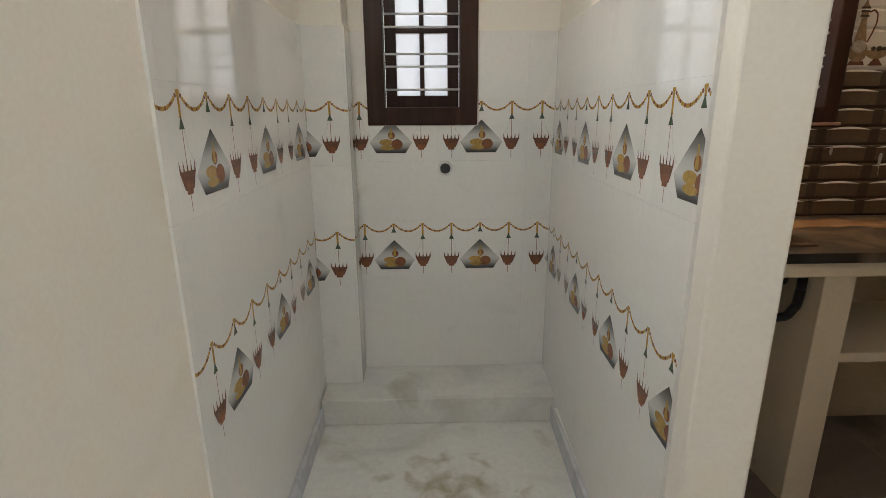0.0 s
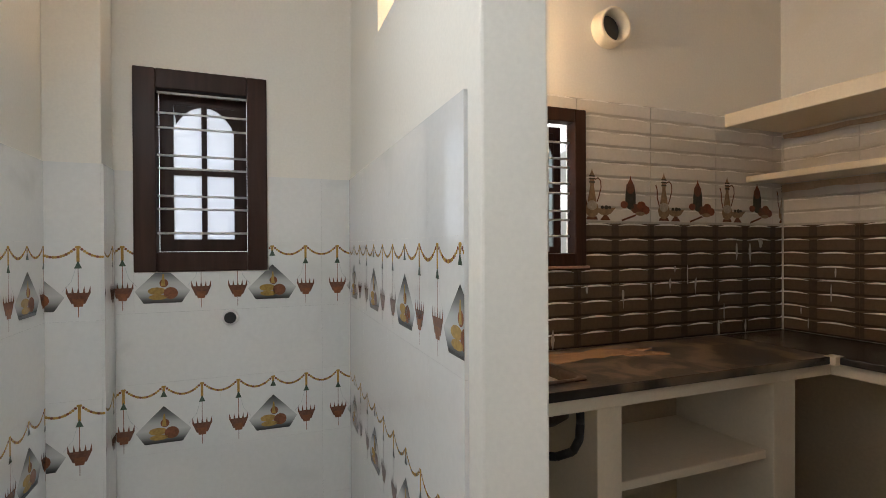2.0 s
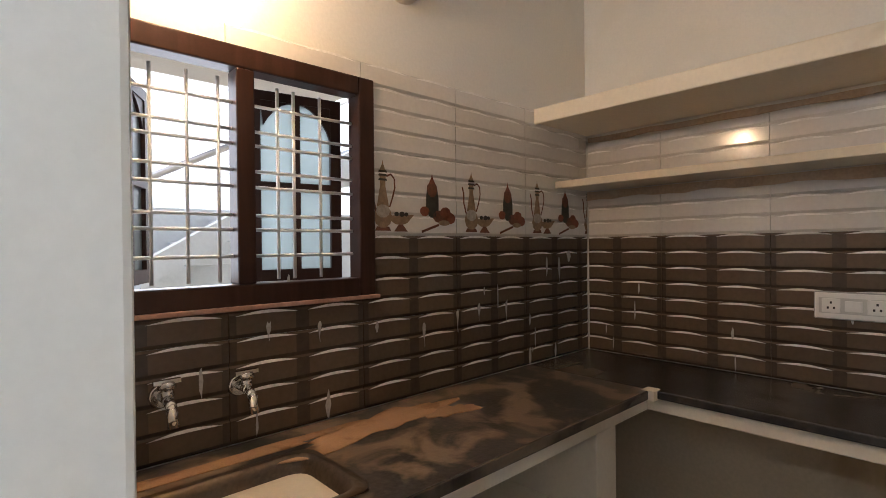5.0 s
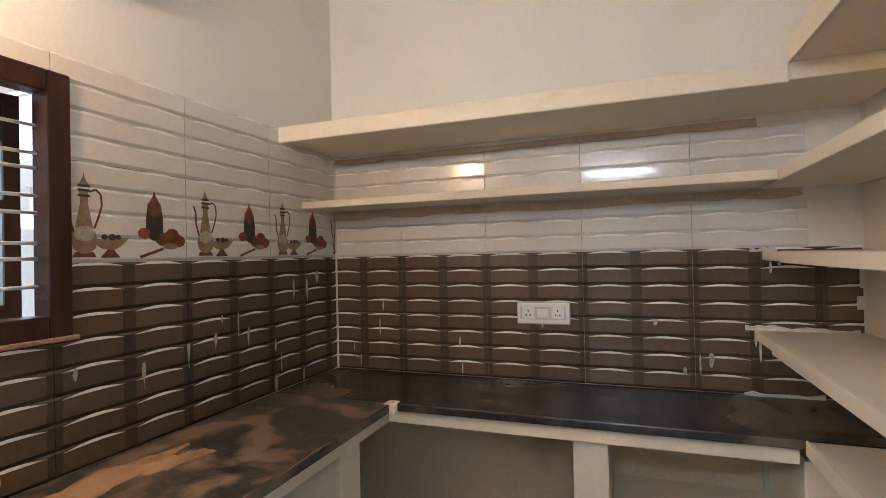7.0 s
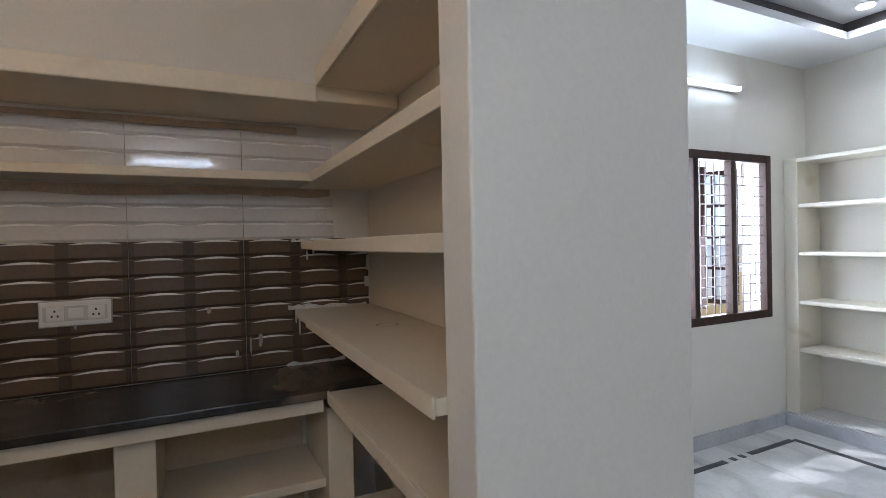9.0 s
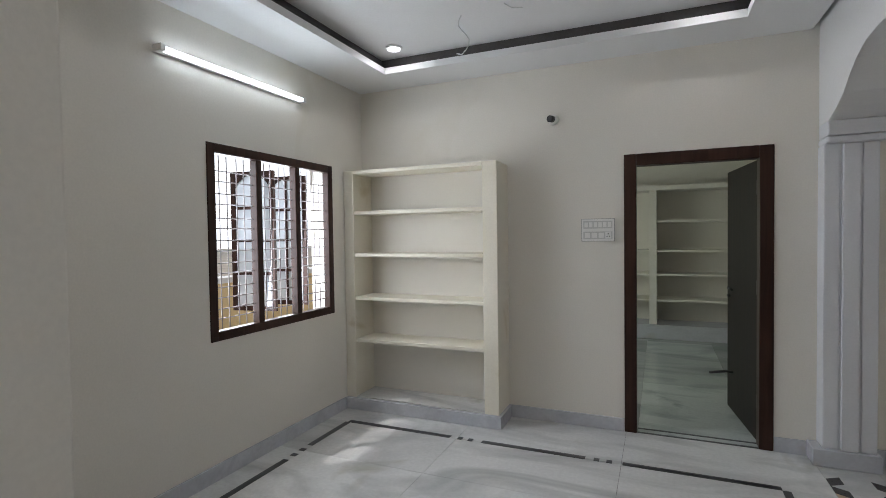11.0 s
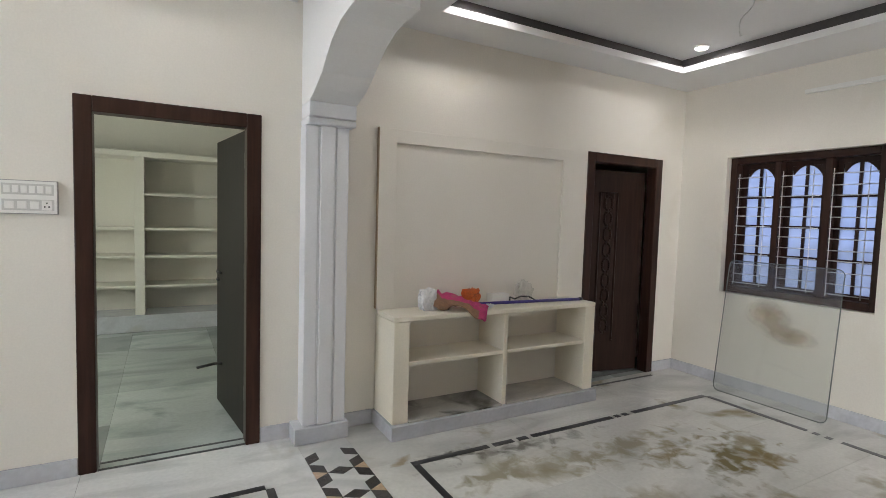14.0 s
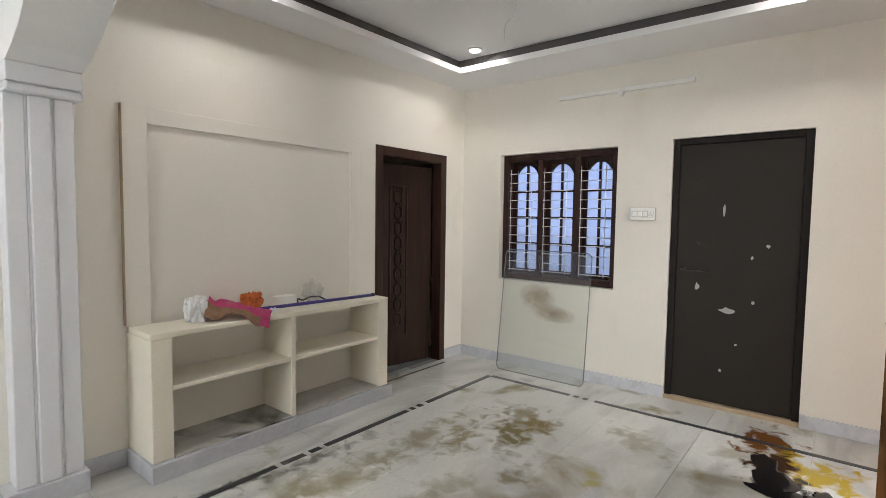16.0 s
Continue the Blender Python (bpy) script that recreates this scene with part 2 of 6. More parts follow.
def made(name, bm, *materials):
    data = bpy.data.meshes.new(name)
    bm.to_mesh(data)
    bm.free()
    for m in materials:
        data.materials.append(m)
    return new(name, data)


def part(name, bm, mat, parent, label="", bevel=0.0):
    ob = made(name, finish(bm, bevel), *(mat if isinstance(mat, (list, tuple)) else [mat]))
    ob.parent = parent
    if parent.parent is None:
        ob.matrix_parent_inverse = parent.matrix_world.inverted()
    return tagged(ob, label)


def block(name, dims, mat, parent, label="", bevel=0.004):
    bm = bmesh.new()
    box(bm, *dims)
    return part(name, bm, mat, parent, label, bevel)


def thing(name, x, y, z, label, category, group="", kind=""):
    ob = new(name)
    ob.empty_display_size = 0.1
    ob.matrix_world = Matrix.Translation((x, y, z))
    bpy.context.view_layer.update()
    return tagged(ob, label, category, group, kind)


def structure(name, bm, mats, label, category, bevel=0.0):
    return tagged(made(name, finish(bm, bevel), *mats), label, category, kind="structure")


def pierced(at, a0, a1, b0, b1, z0, z1, holes):
    """One solid sheet from a0 to a1 and z0 to z1, as thick as b0 to b1, with openings cut through; at() turns it into place."""
    cuts = sorted({a0, a1, *(h for hole in holes for h in hole[:2])})
    tiers = sorted({z0, z1, *(h for hole in holes for h in hole[2:])})
    solid = lambda i, j: 0 <= i < len(cuts) - 1 and 0 <= j < len(tiers) - 1 and not any(
        h[0] < (cuts[i] + cuts[i + 1]) / 2 < h[1] and h[2] < (tiers[j] + tiers[j + 1]) / 2 < h[3] for h in holes)
    bm = bmesh.new()
    quad = lambda *q: bm.faces.new([bm.verts.new(at(*c)) for c in q])
    for i in range(len(cuts) - 1):
        for j in range(len(tiers) - 1):
            if not solid(i, j):
                continue
            p, q, r, s = cuts[i], cuts[i + 1], tiers[j], tiers[j + 1]
            for b in (b0, b1):
                quad((p, b, r), (q, b, r), (q, b, s), (p, b, s))
            for di, a in ((-1, p), (1, q)):
                if not solid(i + di, j):
                    quad((a, b0, r), (a, b1, r), (a, b1, s), (a, b0, s))
            for dj, z in ((-1, r), (1, s)):
                if not solid(i, j + dj):
                    quad((p, b0, z), (q, b0, z), (q, b1, z), (p, b1, z))
    bmesh.ops.remove_doubles(bm, verts=bm.verts[:], dist=1e-5)
    return bm


def wall(name, axis, a0, a1, b0, b1, z0, z1, holes, mat, label):
    """A wall along x or y with openings (from, to, sill, head)."""
    at = (lambda a, b, z: (a, b, z)) if axis == "x" else (lambda a, b, z: (b, a, z))
    return structure(name, pierced(at, a0, a1, b0, b1, z0, z1, holes), [mat], label, "wall")


# ---- setting: walls, floors, ceilings ----
XE, XW, YS, YN = 3.135, -4.13, -3.5, 0.88
CEIL = 2.80
HALL_WIN = (-3.03, -1.76, 0.86, 2.084)
LIV_WIN = (-3.036, -1.848, 0.858, 2.108)
# the second opening is an added bedroom window, out of view
wall("wall_east", "y", -7.82, 2.65, XE, XE + 0.22, 0, 3.1, [HALL_WIN, (-5.8, -4.7, 0.9, 2.1)], CREAM, "cream painted wall with a large barred window")
wall("wall_south", "x", XW - 0.2, XE, YS - 0.14, YS, 0, 3.1, [(-0.092, 0.860, 0.0, 2.075), (-3.824, -2.838, 0.0, 2.10)], CREAM, "cream painted wall with two bedroom doors")
wall("wall_west", "y", YS, YN, XW - 0.2, XW, 0, 3.1, [LIV_WIN, (-1.402, -0.474, 0.0, 2.132)], CREAM, "cream painted wall with a barred window and a door")
wall("wall_north", "x", XW - 0.2, -0.33, YN, YN + 0.2, 0, 3.1, [(-3.35, -2.35, 0, 2.12)], CREAM, "cream painted wall with the entrance doorway")
wall("wall_passage", "y", YN + 0.2, 2.945, -0.53, -0.345, -0.2, 3.1, [], CREAM, "cream painted wall beside the wash niche")
wall("wall_niche_back", "x", -0.53, 0.92, 2.945, 3.15, -0.2, 3.1, [(-0.03, 0.40, 1.37, 2.12)], CREAM, "cream painted wall over white tiles, with a small window")
wall("wall_kitchen_back", "x", 0.90, XE, 2.41, 2.53, 0, 3.1, [(1.0, 1.797, 1.325, 2.02)], CREAM, "cream painted kitchen wall with a two-light window")
wall("wall_kitchen_south", "x", 1.618, XE, -0.03, 0.157, 0, 3.1, [], WARM, "plastered wall between kitchen and hall")
bm = bmesh.new()
prism(bm, [(0.782, 1.375), (0.897, 1.315), (0.915, 2.41), (0.915, 2.945), (0.838, 2.945)], -0.2, 2.205)
structure("wall_partition", bm, [CREAM], "part-height cream partition between wash niche and kitchen", "wall", 0.006)
bm = bmesh.new()
box(bm, 0.842, 0.90, 2.41, 2.945, 2.206, 3.1)
structure("wall_niche_side", bm, [CREAM], "upper wall piece between niche and kitchen", "wall")
bm = bmesh.new()
box(bm, -0.345, -0.155, 2.775, 2.945, -0.13, 2.95)
structure("wall_niche_pier", bm, [CREAM], "shallow corner pier in the wash niche", "pier", 0.004)
bm = bmesh.new()
box(bm, 1.505, 1.618, -0.03, 0.50, 0, 2.95)
structure("wall_shelf_end", bm, [CREAM], "upright wall end closing the pantry shelves", "wall", 0.006)

bm = bmesh.new()
for q in ((XW - 0.2, -0.33, -7.8, YN + 0.2), (-0.33, XE + 0.2, -7.8, 1.395), (0.80, XE + 0.2, 1.395, 2.53)):
    box(bm, *q, -0.2, -0.012)
structure("floor", bm, [MARBLE], "pale marble slab floor", "floor")


def tray_ceiling(name, x0, x1, y0, y1, t, label):
    """A dropped ceiling with one sunk rectangle t = (x0, x1, y0, y1) whose edge is a white lip under a dark band."""
    bm = bmesh.new()
    a, b, c, d = t
    for q in ((x0, a, y0, y1), (b, x1, y0, y1), (a, b, y0, c), (a, b, d, y1)):
        box(bm, *q, CEIL, CEIL + 0.05)
    s = 0.05
    for q in ((x0, a - s, y0, y1), (b + s, x1, y0, y1), (a - s, b + s, y0, c - s), (a - s, b + s, d + s, y1)):
        box(bm, *q, CEIL + 0.05, 3.1, 1)
    box(bm, a - s, b + s, c - s, d + s, 2.93, 3.1)
    return structure(name, bm, [WHITE, BAND], label, "ceiling")


HALL_TRAY, LIV_TRAY = (0.12, 2.65, -3.10, -0.5), (-3.54, -1.13, -3.12, -0.2)
tray_ceiling("ceiling_hall", -0.30, XE, YS, -0.03, HALL_TRAY, "white dropped ceiling with a sunk tray and dark band")
tray_ceiling("ceiling_living", XW, -0.63, YS, YN, LIV_TRAY, "white dropped ceiling with a sunk tray and dark band")
bm = bmesh.new()
box(bm, -0.33, XE, -0.03, 2.945, 2.95, 3.1)
structure("ceiling_kitchen", bm, [CREAM], "plain cream kitchen ceiling", "ceiling")

# ---- windows and doors ----
def half_arch(w, h, rise, left):
    pts = [(0, 0), (w, 0), (w, h)] if left else [(0, 0), (w, 0)]
    top = [(w * k, h - rise * (1 - math.sin(k * math.pi / 2) ** 0.7)) for k in (0.85, 0.65, 0.45, 0.25, 0.1)] + [(0.0, h - rise)]
    return pts + top if left else pts + [(w - x, z) for x, z in top[::-1]] + [(0, h)]


def shutter(window, origin, u, w, h, rows, arched=True, mat=BROWN, pane=FROST, depth=0.03, name="shutter", s=0.055):
    """A casement: two stiles, rails, a middle bar, and panes with an arched head, in the plane of u and z."""
    u = Vector(u)
    o = Vector(origin)
    z = Vector((0, 0, 1))
    bm = bmesh.new()
    mid = 0.022
    rect = lambda a0, a1, b0, b1: slab(bm, [(a0, b0), (a1, b0), (a1, b1), (a0, b1)], o, u, z, depth)
    rect(0, s, 0, h), rect(w - s, w, 0, h), rect(s, w - s, 0, s), rect(s, w - s, h - s * 0.8, h)
    rect(w / 2 - mid / 2, w / 2 + mid / 2, s, h - s * 0.8)
    step = (h - s * 1.8) / rows
    for i in range(1, rows):
        rect(s, w / 2 - mid / 2, s + i * step - 0.011, s + i * step + 0.011)
        rect(w / 2 + mid / 2, w - s, s + i * step - 0.011, s + i * step + 0.011)
    leaf = part(name, bm, mat, window)
    pw = (w - 2 * s - mid) / 2
    if arched:
        bm = bmesh.new()
        rise = min(0.11, step * 0.4)
        for side, a in ((True, s), (False, w / 2 + mid / 2)):
            curve = [q for q in half_arch(pw, 0.0, rise, side) if True]
            top = sorted({(round(x, 4), round(y, 4)) for x, y in curve if y <= 0})
            low = [(x, y) for x, y in top]
            slab(bm, [(a + x, h - s * 0.8 + y) for x, y in low] + [(a + pw, h - s * 0.8 + 0.001), (a, h - s * 0.8 + 0.001)] if low else [], o + u.cross(z) * 0.004, u, z, depth - 0.008)
        part("arched_head", bm, mat, leaf)
    for a in (s, w / 2 + mid / 2):
        for i in range(rows):
            bm = bmesh.new()
            slab(bm, [(a, s + i * step), (a + pw, s + i * step), (a + pw, s + (i + 1) * step), (a, s + (i + 1) * step)], o + u.cross(z) * (depth / 2 - 0.002), u, z, 0.004)
            ob = part("pane", bm, pane, leaf)
            ob.visible_shadow = False
    return leaf


def bars(window, origin, u, w, h, levels, uprights, mat, r=0.006):
    """A security grill: bars across at the given heights and upright bars at the given places."""
    o, u, z = Vector(origin), Vector(u), Vector((0, 0, 1))
    for k in levels:
        bm = bmesh.new()
        tube(bm, o + z * k * h, o + u * w + z * k * h, r, 6)
        part("bar", bm, mat, window)
    for k in uprights:
        bm = bmesh.new()
        tube(bm, o + u * k * w, o + u * k * w + z * h, r, 6)
        part("upright_bar", bm, mat, window)


def frame_ring(window, o, u, w, h, t, depth, mat, mullions=(), name="window_frame"):
    """The outer frame of an opening with its mullions; depth runs along u x z."""
    o, u, z = Vector(o), Vector(u), Vector((0, 0, 1))
    for n, a0, a1, b0, b1 in [(name, 0, t, 0, h), (name, w - t, w, 0, h), (name, t, w - t, 0, t), (name, t, w - t, h - t, h)] + [("mullion", m - t * 0.42, m + t * 0.42, t, h - t) for m in mullions]:
        bm = bmesh.new()
        slab(bm, [(a0, b0), (a1, b0), (a1, b1), (a0, b1)], o, u, z, depth)
        part(n, bm, mat, window, bevel=0.005)


def setting_thing(name, x, y, z, label, category):
    return thing(name, x, y, z, label, category, kind="structure")


# small window of the wash niche, shutters closed
w1 = setting_thing("window_1", 0.185, 2.945, 1.305, "small dark brown window with white bars and closed frosted shutters", "window")
frame_ring(w1, (-0.08, 3.03, 1.308), (1, 0, 0), 0.532, 0.87, 0.085, 0.10, BROWN)
shutter(w1, (0.006, 3.06, 1.394), (1, 0, 0), 0.36, 0.70, 2)
bars(w1, (0.0, 2.965, 1.39), (1, 0, 0), 0.372, 0.705, (0.12, 0.27, 0.35, 0.52, 0.60, 0.77, 0.86, 0.985), (), GRILL, 0.005)

# kitchen window, both shutters swung outwards
w2 = setting_thing("window_2", 1.41, 2.41, 1.325, "dark brown two-light kitchen window with bars, shutters open", "window")
frame_ring(w2, (0.990, 2.452, 1.318), (1, 0, 0), 0.815, 0.71, 0.060, 0.066, BROWN, (0.390,))
for x0, wd in ((1.05, 0.306), (1.403, 0.338)):
    bars(w2, (x0, 2.428, 1.385), (1, 0, 0), wd, 0.56, (0.125, 0.257, 0.330, 0.473, 0.554, 0.684, 0.755, 0.886), (0.34, 0.62, 0.88) if x0 < 1.2 else (0.25, 0.40, 0.66), GRILL, 0.005)
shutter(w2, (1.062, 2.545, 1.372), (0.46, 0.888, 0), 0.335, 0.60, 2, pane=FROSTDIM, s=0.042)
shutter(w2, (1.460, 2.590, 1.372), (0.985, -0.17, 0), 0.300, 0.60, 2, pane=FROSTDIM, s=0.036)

# hall window, three lights, shutters pushed out
w3 = setting_thing("window_3", XE, -2.35, 0.857, "wide dark brown three-light window with glare-paled bars, shutters open outwards", "window")
frame_ring(w3, (XE + 0.052, -1.76, 0.857), (0, -1, 0), 1.27, 1.227, 0.06, 0.06, BROWN, (0.43, 0.83))
for y0, wd in ((-1.82, 0.345), (-2.215, 0.35), (-2.615, 0.355)):
    bars(w3, (XE + 0.04, y0, 0.92), (0, -1, 0), wd, 1.10, [0.06, 0.115, 0.18, 0.24, 0.32, 0.38, 0.45, 0.51, 0.58, 0.64, 0.72, 0.78, 0.85, 0.91], (0.2, 0.38, 0.62, 0.8), GRILL_GLARE, 0.004)
for y0 in (-2.60, -2.985):
    shutter(w3, (XE + 0.24, y0, 0.92), (0.985, 0.17, 0), 0.38, 1.10, 4, s=0.036)

# living room window, three closed frosted shutters
w4 = setting_thing("window_4", XW, -2.41, 0.86, "dark brown three-light window with white bars and frosted shutters", "window")
frame_ring(w4, (XW - 0.15, -3.033, 0.862), (0, 1, 0), 1.182, 1.243, 0.06, 0.09, BROWN, (0.415, 0.795))
for y0 in (-2.966, -2.592, -2.217):
    shutter(w4, (XW - 0.184, y0 - 0.015, 0.912), (0, 1, 0), 0.345, 1.135, 4, pane=FROSTBLUE)
    bars(w4, (XW - 0.075, y0, 0.94), (0, 1, 0), 0.30, 1.02, (0.02, 0.1, 0.19, 0.28, 0.36, 0.45, 0.53, 0.62, 0.70, 0.79, 0.87, 0.96), (0.04, 0.82), GRILL, 0.004)


def door_frame(door, x0, x1, y0, y1, z1, t=0.085, mat=BROWN, axis="x"):
    for n, q in (("door_jamb", (x0, x0 + t, 0.0, z1)), ("door_jamb", (x1 - t, x1, 0.0, z1)), ("door_head", (x0 + t, x1 - t, z1 - t, z1))):
        dims = (q[0], q[1], y0, y1, q[2], q[3]) if axis == "x" else (y0, y1, q[0], q[1], q[2], q[3])
        block(n, dims, mat, door, bevel=0.006)


def leaf_at(door, hinge, angle, w, h, mat, thick=0.035, z0=0.012):
    """A door leaf from its hinge, turned by angle from the x axis; returns the mesh and its own axes."""
    u = Vector((math.cos(radians(angle)), math.sin(radians(angle)), 0))
    bm = bmesh.new()
    o = Vector((hinge[0], hinge[1], z0))
    slab(bm, [(0, 0), (w, 0), (w, h), (0, h)], o, u, (0, 0, 1), thick)
    return part("door_leaf", bm, mat, door, bevel=0.004), o, u, u.cross(Vector((0, 0, 1)))


# bedroom door, standing open into the bedroom
d1 = setting_thing("door_1", 0.38, YS, 0, "dark wooden bedroom door standing open inwards", "door")
door_frame(d1, -0.091, 0.859, YS - 0.10, YS + 0.012, 2.075)
leaf, o, u, nrm = leaf_at(d1, (-0.012, YS - 0.11), -83, 0.79, 1.98, DOORLEAF)
for z in (0.25, 1.05, 1.75):
    block("hinge", (-0.03, -0.006, YS - 0.115, YS - 0.08, z, z + 0.10), DARKPLASTIC, d1, "black butt hinge", 0.002)
for s in (-1, 1):
    for z, l in ((1.02, 0.13), (0.96, 0.05)):
        bm = bmesh.new()
        q = o + u * 0.73 + Vector((0, 0, z - 0.012)) + nrm * (0.045 if s > 0 else -0.012)
        tube(bm, q, q - u * l, 0.009, 8)
        tube(bm, q, q + nrm * (-0.03 if s > 0 else 0.03), 0.016, 8)
        part("handle", bm, DARKPLASTIC, leaf, "black lever handle")
bm = bmesh.new()
q = o + u * 0.60 + Vector((0, 0, 0.33)) - nrm * 0.0
pipe(bm, [q, q + Vector((0.05, -0.02, 0.0)), q + Vector((0.17, -0.06, -0.03))], 0.011)
part("door_stop", bm, DARKPLASTIC, leaf, "black folding door stop")

# carved bedroom door, ajar
d2 = setting_thing("door_2", -3.31, YS, 0, "dark carved wooden door standing ajar", "door")
door_frame(d2, -3.823, -2.839, YS - 0.10, YS + 0.012, 2.10)
leaf, o, u, nrm = leaf_at(d2, (-3.735, YS - 0.115), -10, 0.84, 1.965, CARVED)
bm = bmesh.new()
for k in range(9):
    c = o + u * 0.42 + Vector((0, 0, 0.45 + k * 0.15))
    for s in (-1, 1):
        pts = [c + u * (s * 0.055 * math.sin(a) * (1 + 0.3 * math.cos(2 * a))) + Vector((0, 0, 0.07 * (a / math.pi * 2 - 1))) - nrm * 0.001 for a in [i * math.pi / 7 for i in range(8)]]
        pipe(bm, pts, 0.012, 6)
for s in (-1, 1):
    pipe(bm, [o + u * (0.42 + s * 0.10) - nrm * 0.001 + Vector((0, 0, z)) for z in (0.3, 1.75)], 0.011, 6)
    pipe(bm, [o + u * (0.42 + s * 0.05) - nrm * 0.001 + Vector((0, 0, z)) for z in (1.6, 1.75)], 0.010, 6)
pipe(bm, [o + u * (0.42 + s * 0.10) - nrm * 0.001 + Vector((0, 0, 1.75)) for s in (-1, 1)], 0.007, 5)
part("carving", bm, CARVED, leaf, "raised scroll carving")
bm = bmesh.new()
q = o + u * 0.76 - nrm * 0.012 + Vector((0, 0, 0.98))
tube(bm, q, q + Vector((0, 0, 0.10)), 0.008)
part("handle", bm, STEEL, leaf, "small steel pull")

# grey-brown door of the west wall, shut, paint chipped
d3 = setting_thing("door_3", XW, -0.9, 0, "shut grey-brown door with chipped white paint marks", "door")
door_frame(d3, -1.401, -0.475, XW - 0.13, XW - 0.03, 2.131, 0.05, DOORLEAF, "y")
block("door_leaf", (XW - 0.085, XW - 0.05, -1.350, -0.526, 0.03, 2.08), GREYDOOR, d3, bevel=0.004)
block("door_sill", (XW - 0.19, XW - 0.002, -1.401, -0.475, -0.012, 0.03), BAREPLASTER, d3, "worn plaster threshold", 0.004)
rnd = random.Random(5)
for cy, cz, wy, wz in ((-1.02, 1.55, 0.008, 0.05), (-0.97, 0.78, 0.05, 0.022), (-1.19, 0.95, 0.016, 0.035), (-0.80, 0.86, 0.012, 0.014), (-0.72, 1.29, 0.014, 0.014), (-0.82, 1.2, 0.01, 0.012), (-0.9, 0.52, 0.012, 0.008), (-1.0, 0.3, 0.012, 0.01)):
    bm = bmesh.new()
    pts = [(wy * (0.6 + 0.7 * rnd.random()) * math.cos(a), wz * (0.6 + 0.7 * rnd.random()) * math.sin(a)) for a in [i * math.pi / 5 for i in range(10)]]
    slab(bm, pts, (XW - 0.0505, cy, cz), (0, 1, 0), (0, 0, 1), 0.0012)
    part("paint_chip", bm, GREYBOX, d3, "white chip in the paint")
bm = bmesh.new()
pipe(bm, [(XW - 0.04, -1.32, 1.08), (XW - 0.04, -1.10, 1.075)], 0.006)
tube(bm, (XW - 0.05, -1.29, 1.08), (XW - 0.02, -1.29, 1.08), 0.013)
tube(bm, (XW - 0.05, -1.17, 1.075), (XW - 0.02, -1.17, 1.075), 0.011)
part("bolt", bm, DARKPLASTIC, d3, "black sliding bolt")

# entrance door of varnished teak, swung into the room
d4 = setting_thing("door_4", -2.85, YN, 0, "varnished teak entrance door swung open into the room", "door")
door_frame(d4, -3.35, -2.35, YN + 0.02, YN + 0.14, 2.12, 0.07, TEAK)
HINGE, ANGLE, LW = (-2.44, YN - 0.01), 239.0, 1.12
leaf, o, u, nrm = leaf_at(d4, HINGE, ANGLE, LW, 2.10, TEAK, 0.03)
for a0, a1, b0, b1 in ((0, 0.12, 0, 2.1), (LW - 0.12, LW, 0, 2.1), (0.12, LW - 0.12, 0, 0.2), (0.12, LW - 0.12, 0.86, 1.02), (0.12, LW - 0.12, 1.98, 2.1)):
    for side in (0.03, -0.018):
        bm = bmesh.new()
        slab(bm, [(a0, b0), (a1, b0), (a1, b1), (a0, b1)], o + nrm * side, u, (0, 0, 1), 0.018)
        part("rail" if a1 - a0 > 0.2 else "stile", bm, TEAK, leaf, bevel=0.005)
bm = bmesh.new()
for side in (-0.03, 0.06):
    q = o + u * (LW - 0.02) + nrm * side + Vector((0, 0, 0.98))
    tube(bm, q, q - u * 0.26, 0.007)
    tube(bm, q - nrm * 0.012, q + nrm * 0.012, 0.016)
    tube(bm, q - u * 0.2 - nrm * 0.012, q - u * 0.2 + nrm * 0.012, 0.02)
part("bolt", bm, STEEL, leaf, "steel sliding bolt")

# ---- kitchen ----
CT = 0.945
TPALE_ = material("pale_grout", (0.62, 0.59, 0.54), 0.6, vary=0.15, scale=20, fine=90, bump=0.2)
REDCEMENT = material("reddish_cement", (0.36, 0.20, 0.15), 0.8, vary=0.2, scale=20, fine=90, bump=0.4)
wt = thing("worktop", 2.0, 2.1, CT - 0.03, "dusty black granite worktop in an L along two walls", "worktop")
DUSTSTONE = material("dusty_black_granite", (0.045, 0.038, 0.033), 0.35, 0, 0.4, 9, 70, 0.15, dirt=(0.24, 0.17, 0.115), dirt_at=0.47, dirt_scale=6, spread=0.13)
# the back run leaves a hole for the sink bowl
part("back_slab", pierced(lambda a, b, z: (a, z, b), 0.916, 2.63, CT - 0.03, CT, 1.85, 2.395, [(1.03, 1.46, 1.93, 2.215)]), DUSTSTONE, wt, "granite filmed with brown dust")
block("front_edge", (0.916, 2.63, 1.842, 1.8495, CT - 0.031, CT + 0.001), BLACK_STONE, wt, "polished black front edge", 0.003)
block("side_slab", (2.632, 3.122, 0.165, 2.395, CT - 0.03, CT), BLACK_STONE, wt, bevel=0.004)
block("corner_patch", (2.605, 2.66, 1.82, 1.868, CT - 0.034, CT + 0.003), WARM, wt, "pale cement patch at the inner corner", 0.003)
base = thing("counter_base", 2.2, 2.1, 0, "plastered cream counter base with open bays", "counter")
block("lip", (0.917, 2.66, 1.87, 2.405, CT - 0.085, CT - 0.032), WARM, base, "cream slab under the granite")
block("lip", (2.66, 3.13, 0.5, 2.405, CT - 0.085, CT - 0.033), WARM, base, "cream slab under the granite")
for q in ((1.465, 1.57, 1.89, 2.405), (2.35, 2.48, 1.90, 2.405)):
    block("pier", (*q, -0.011, CT - 0.086), WARM, base)
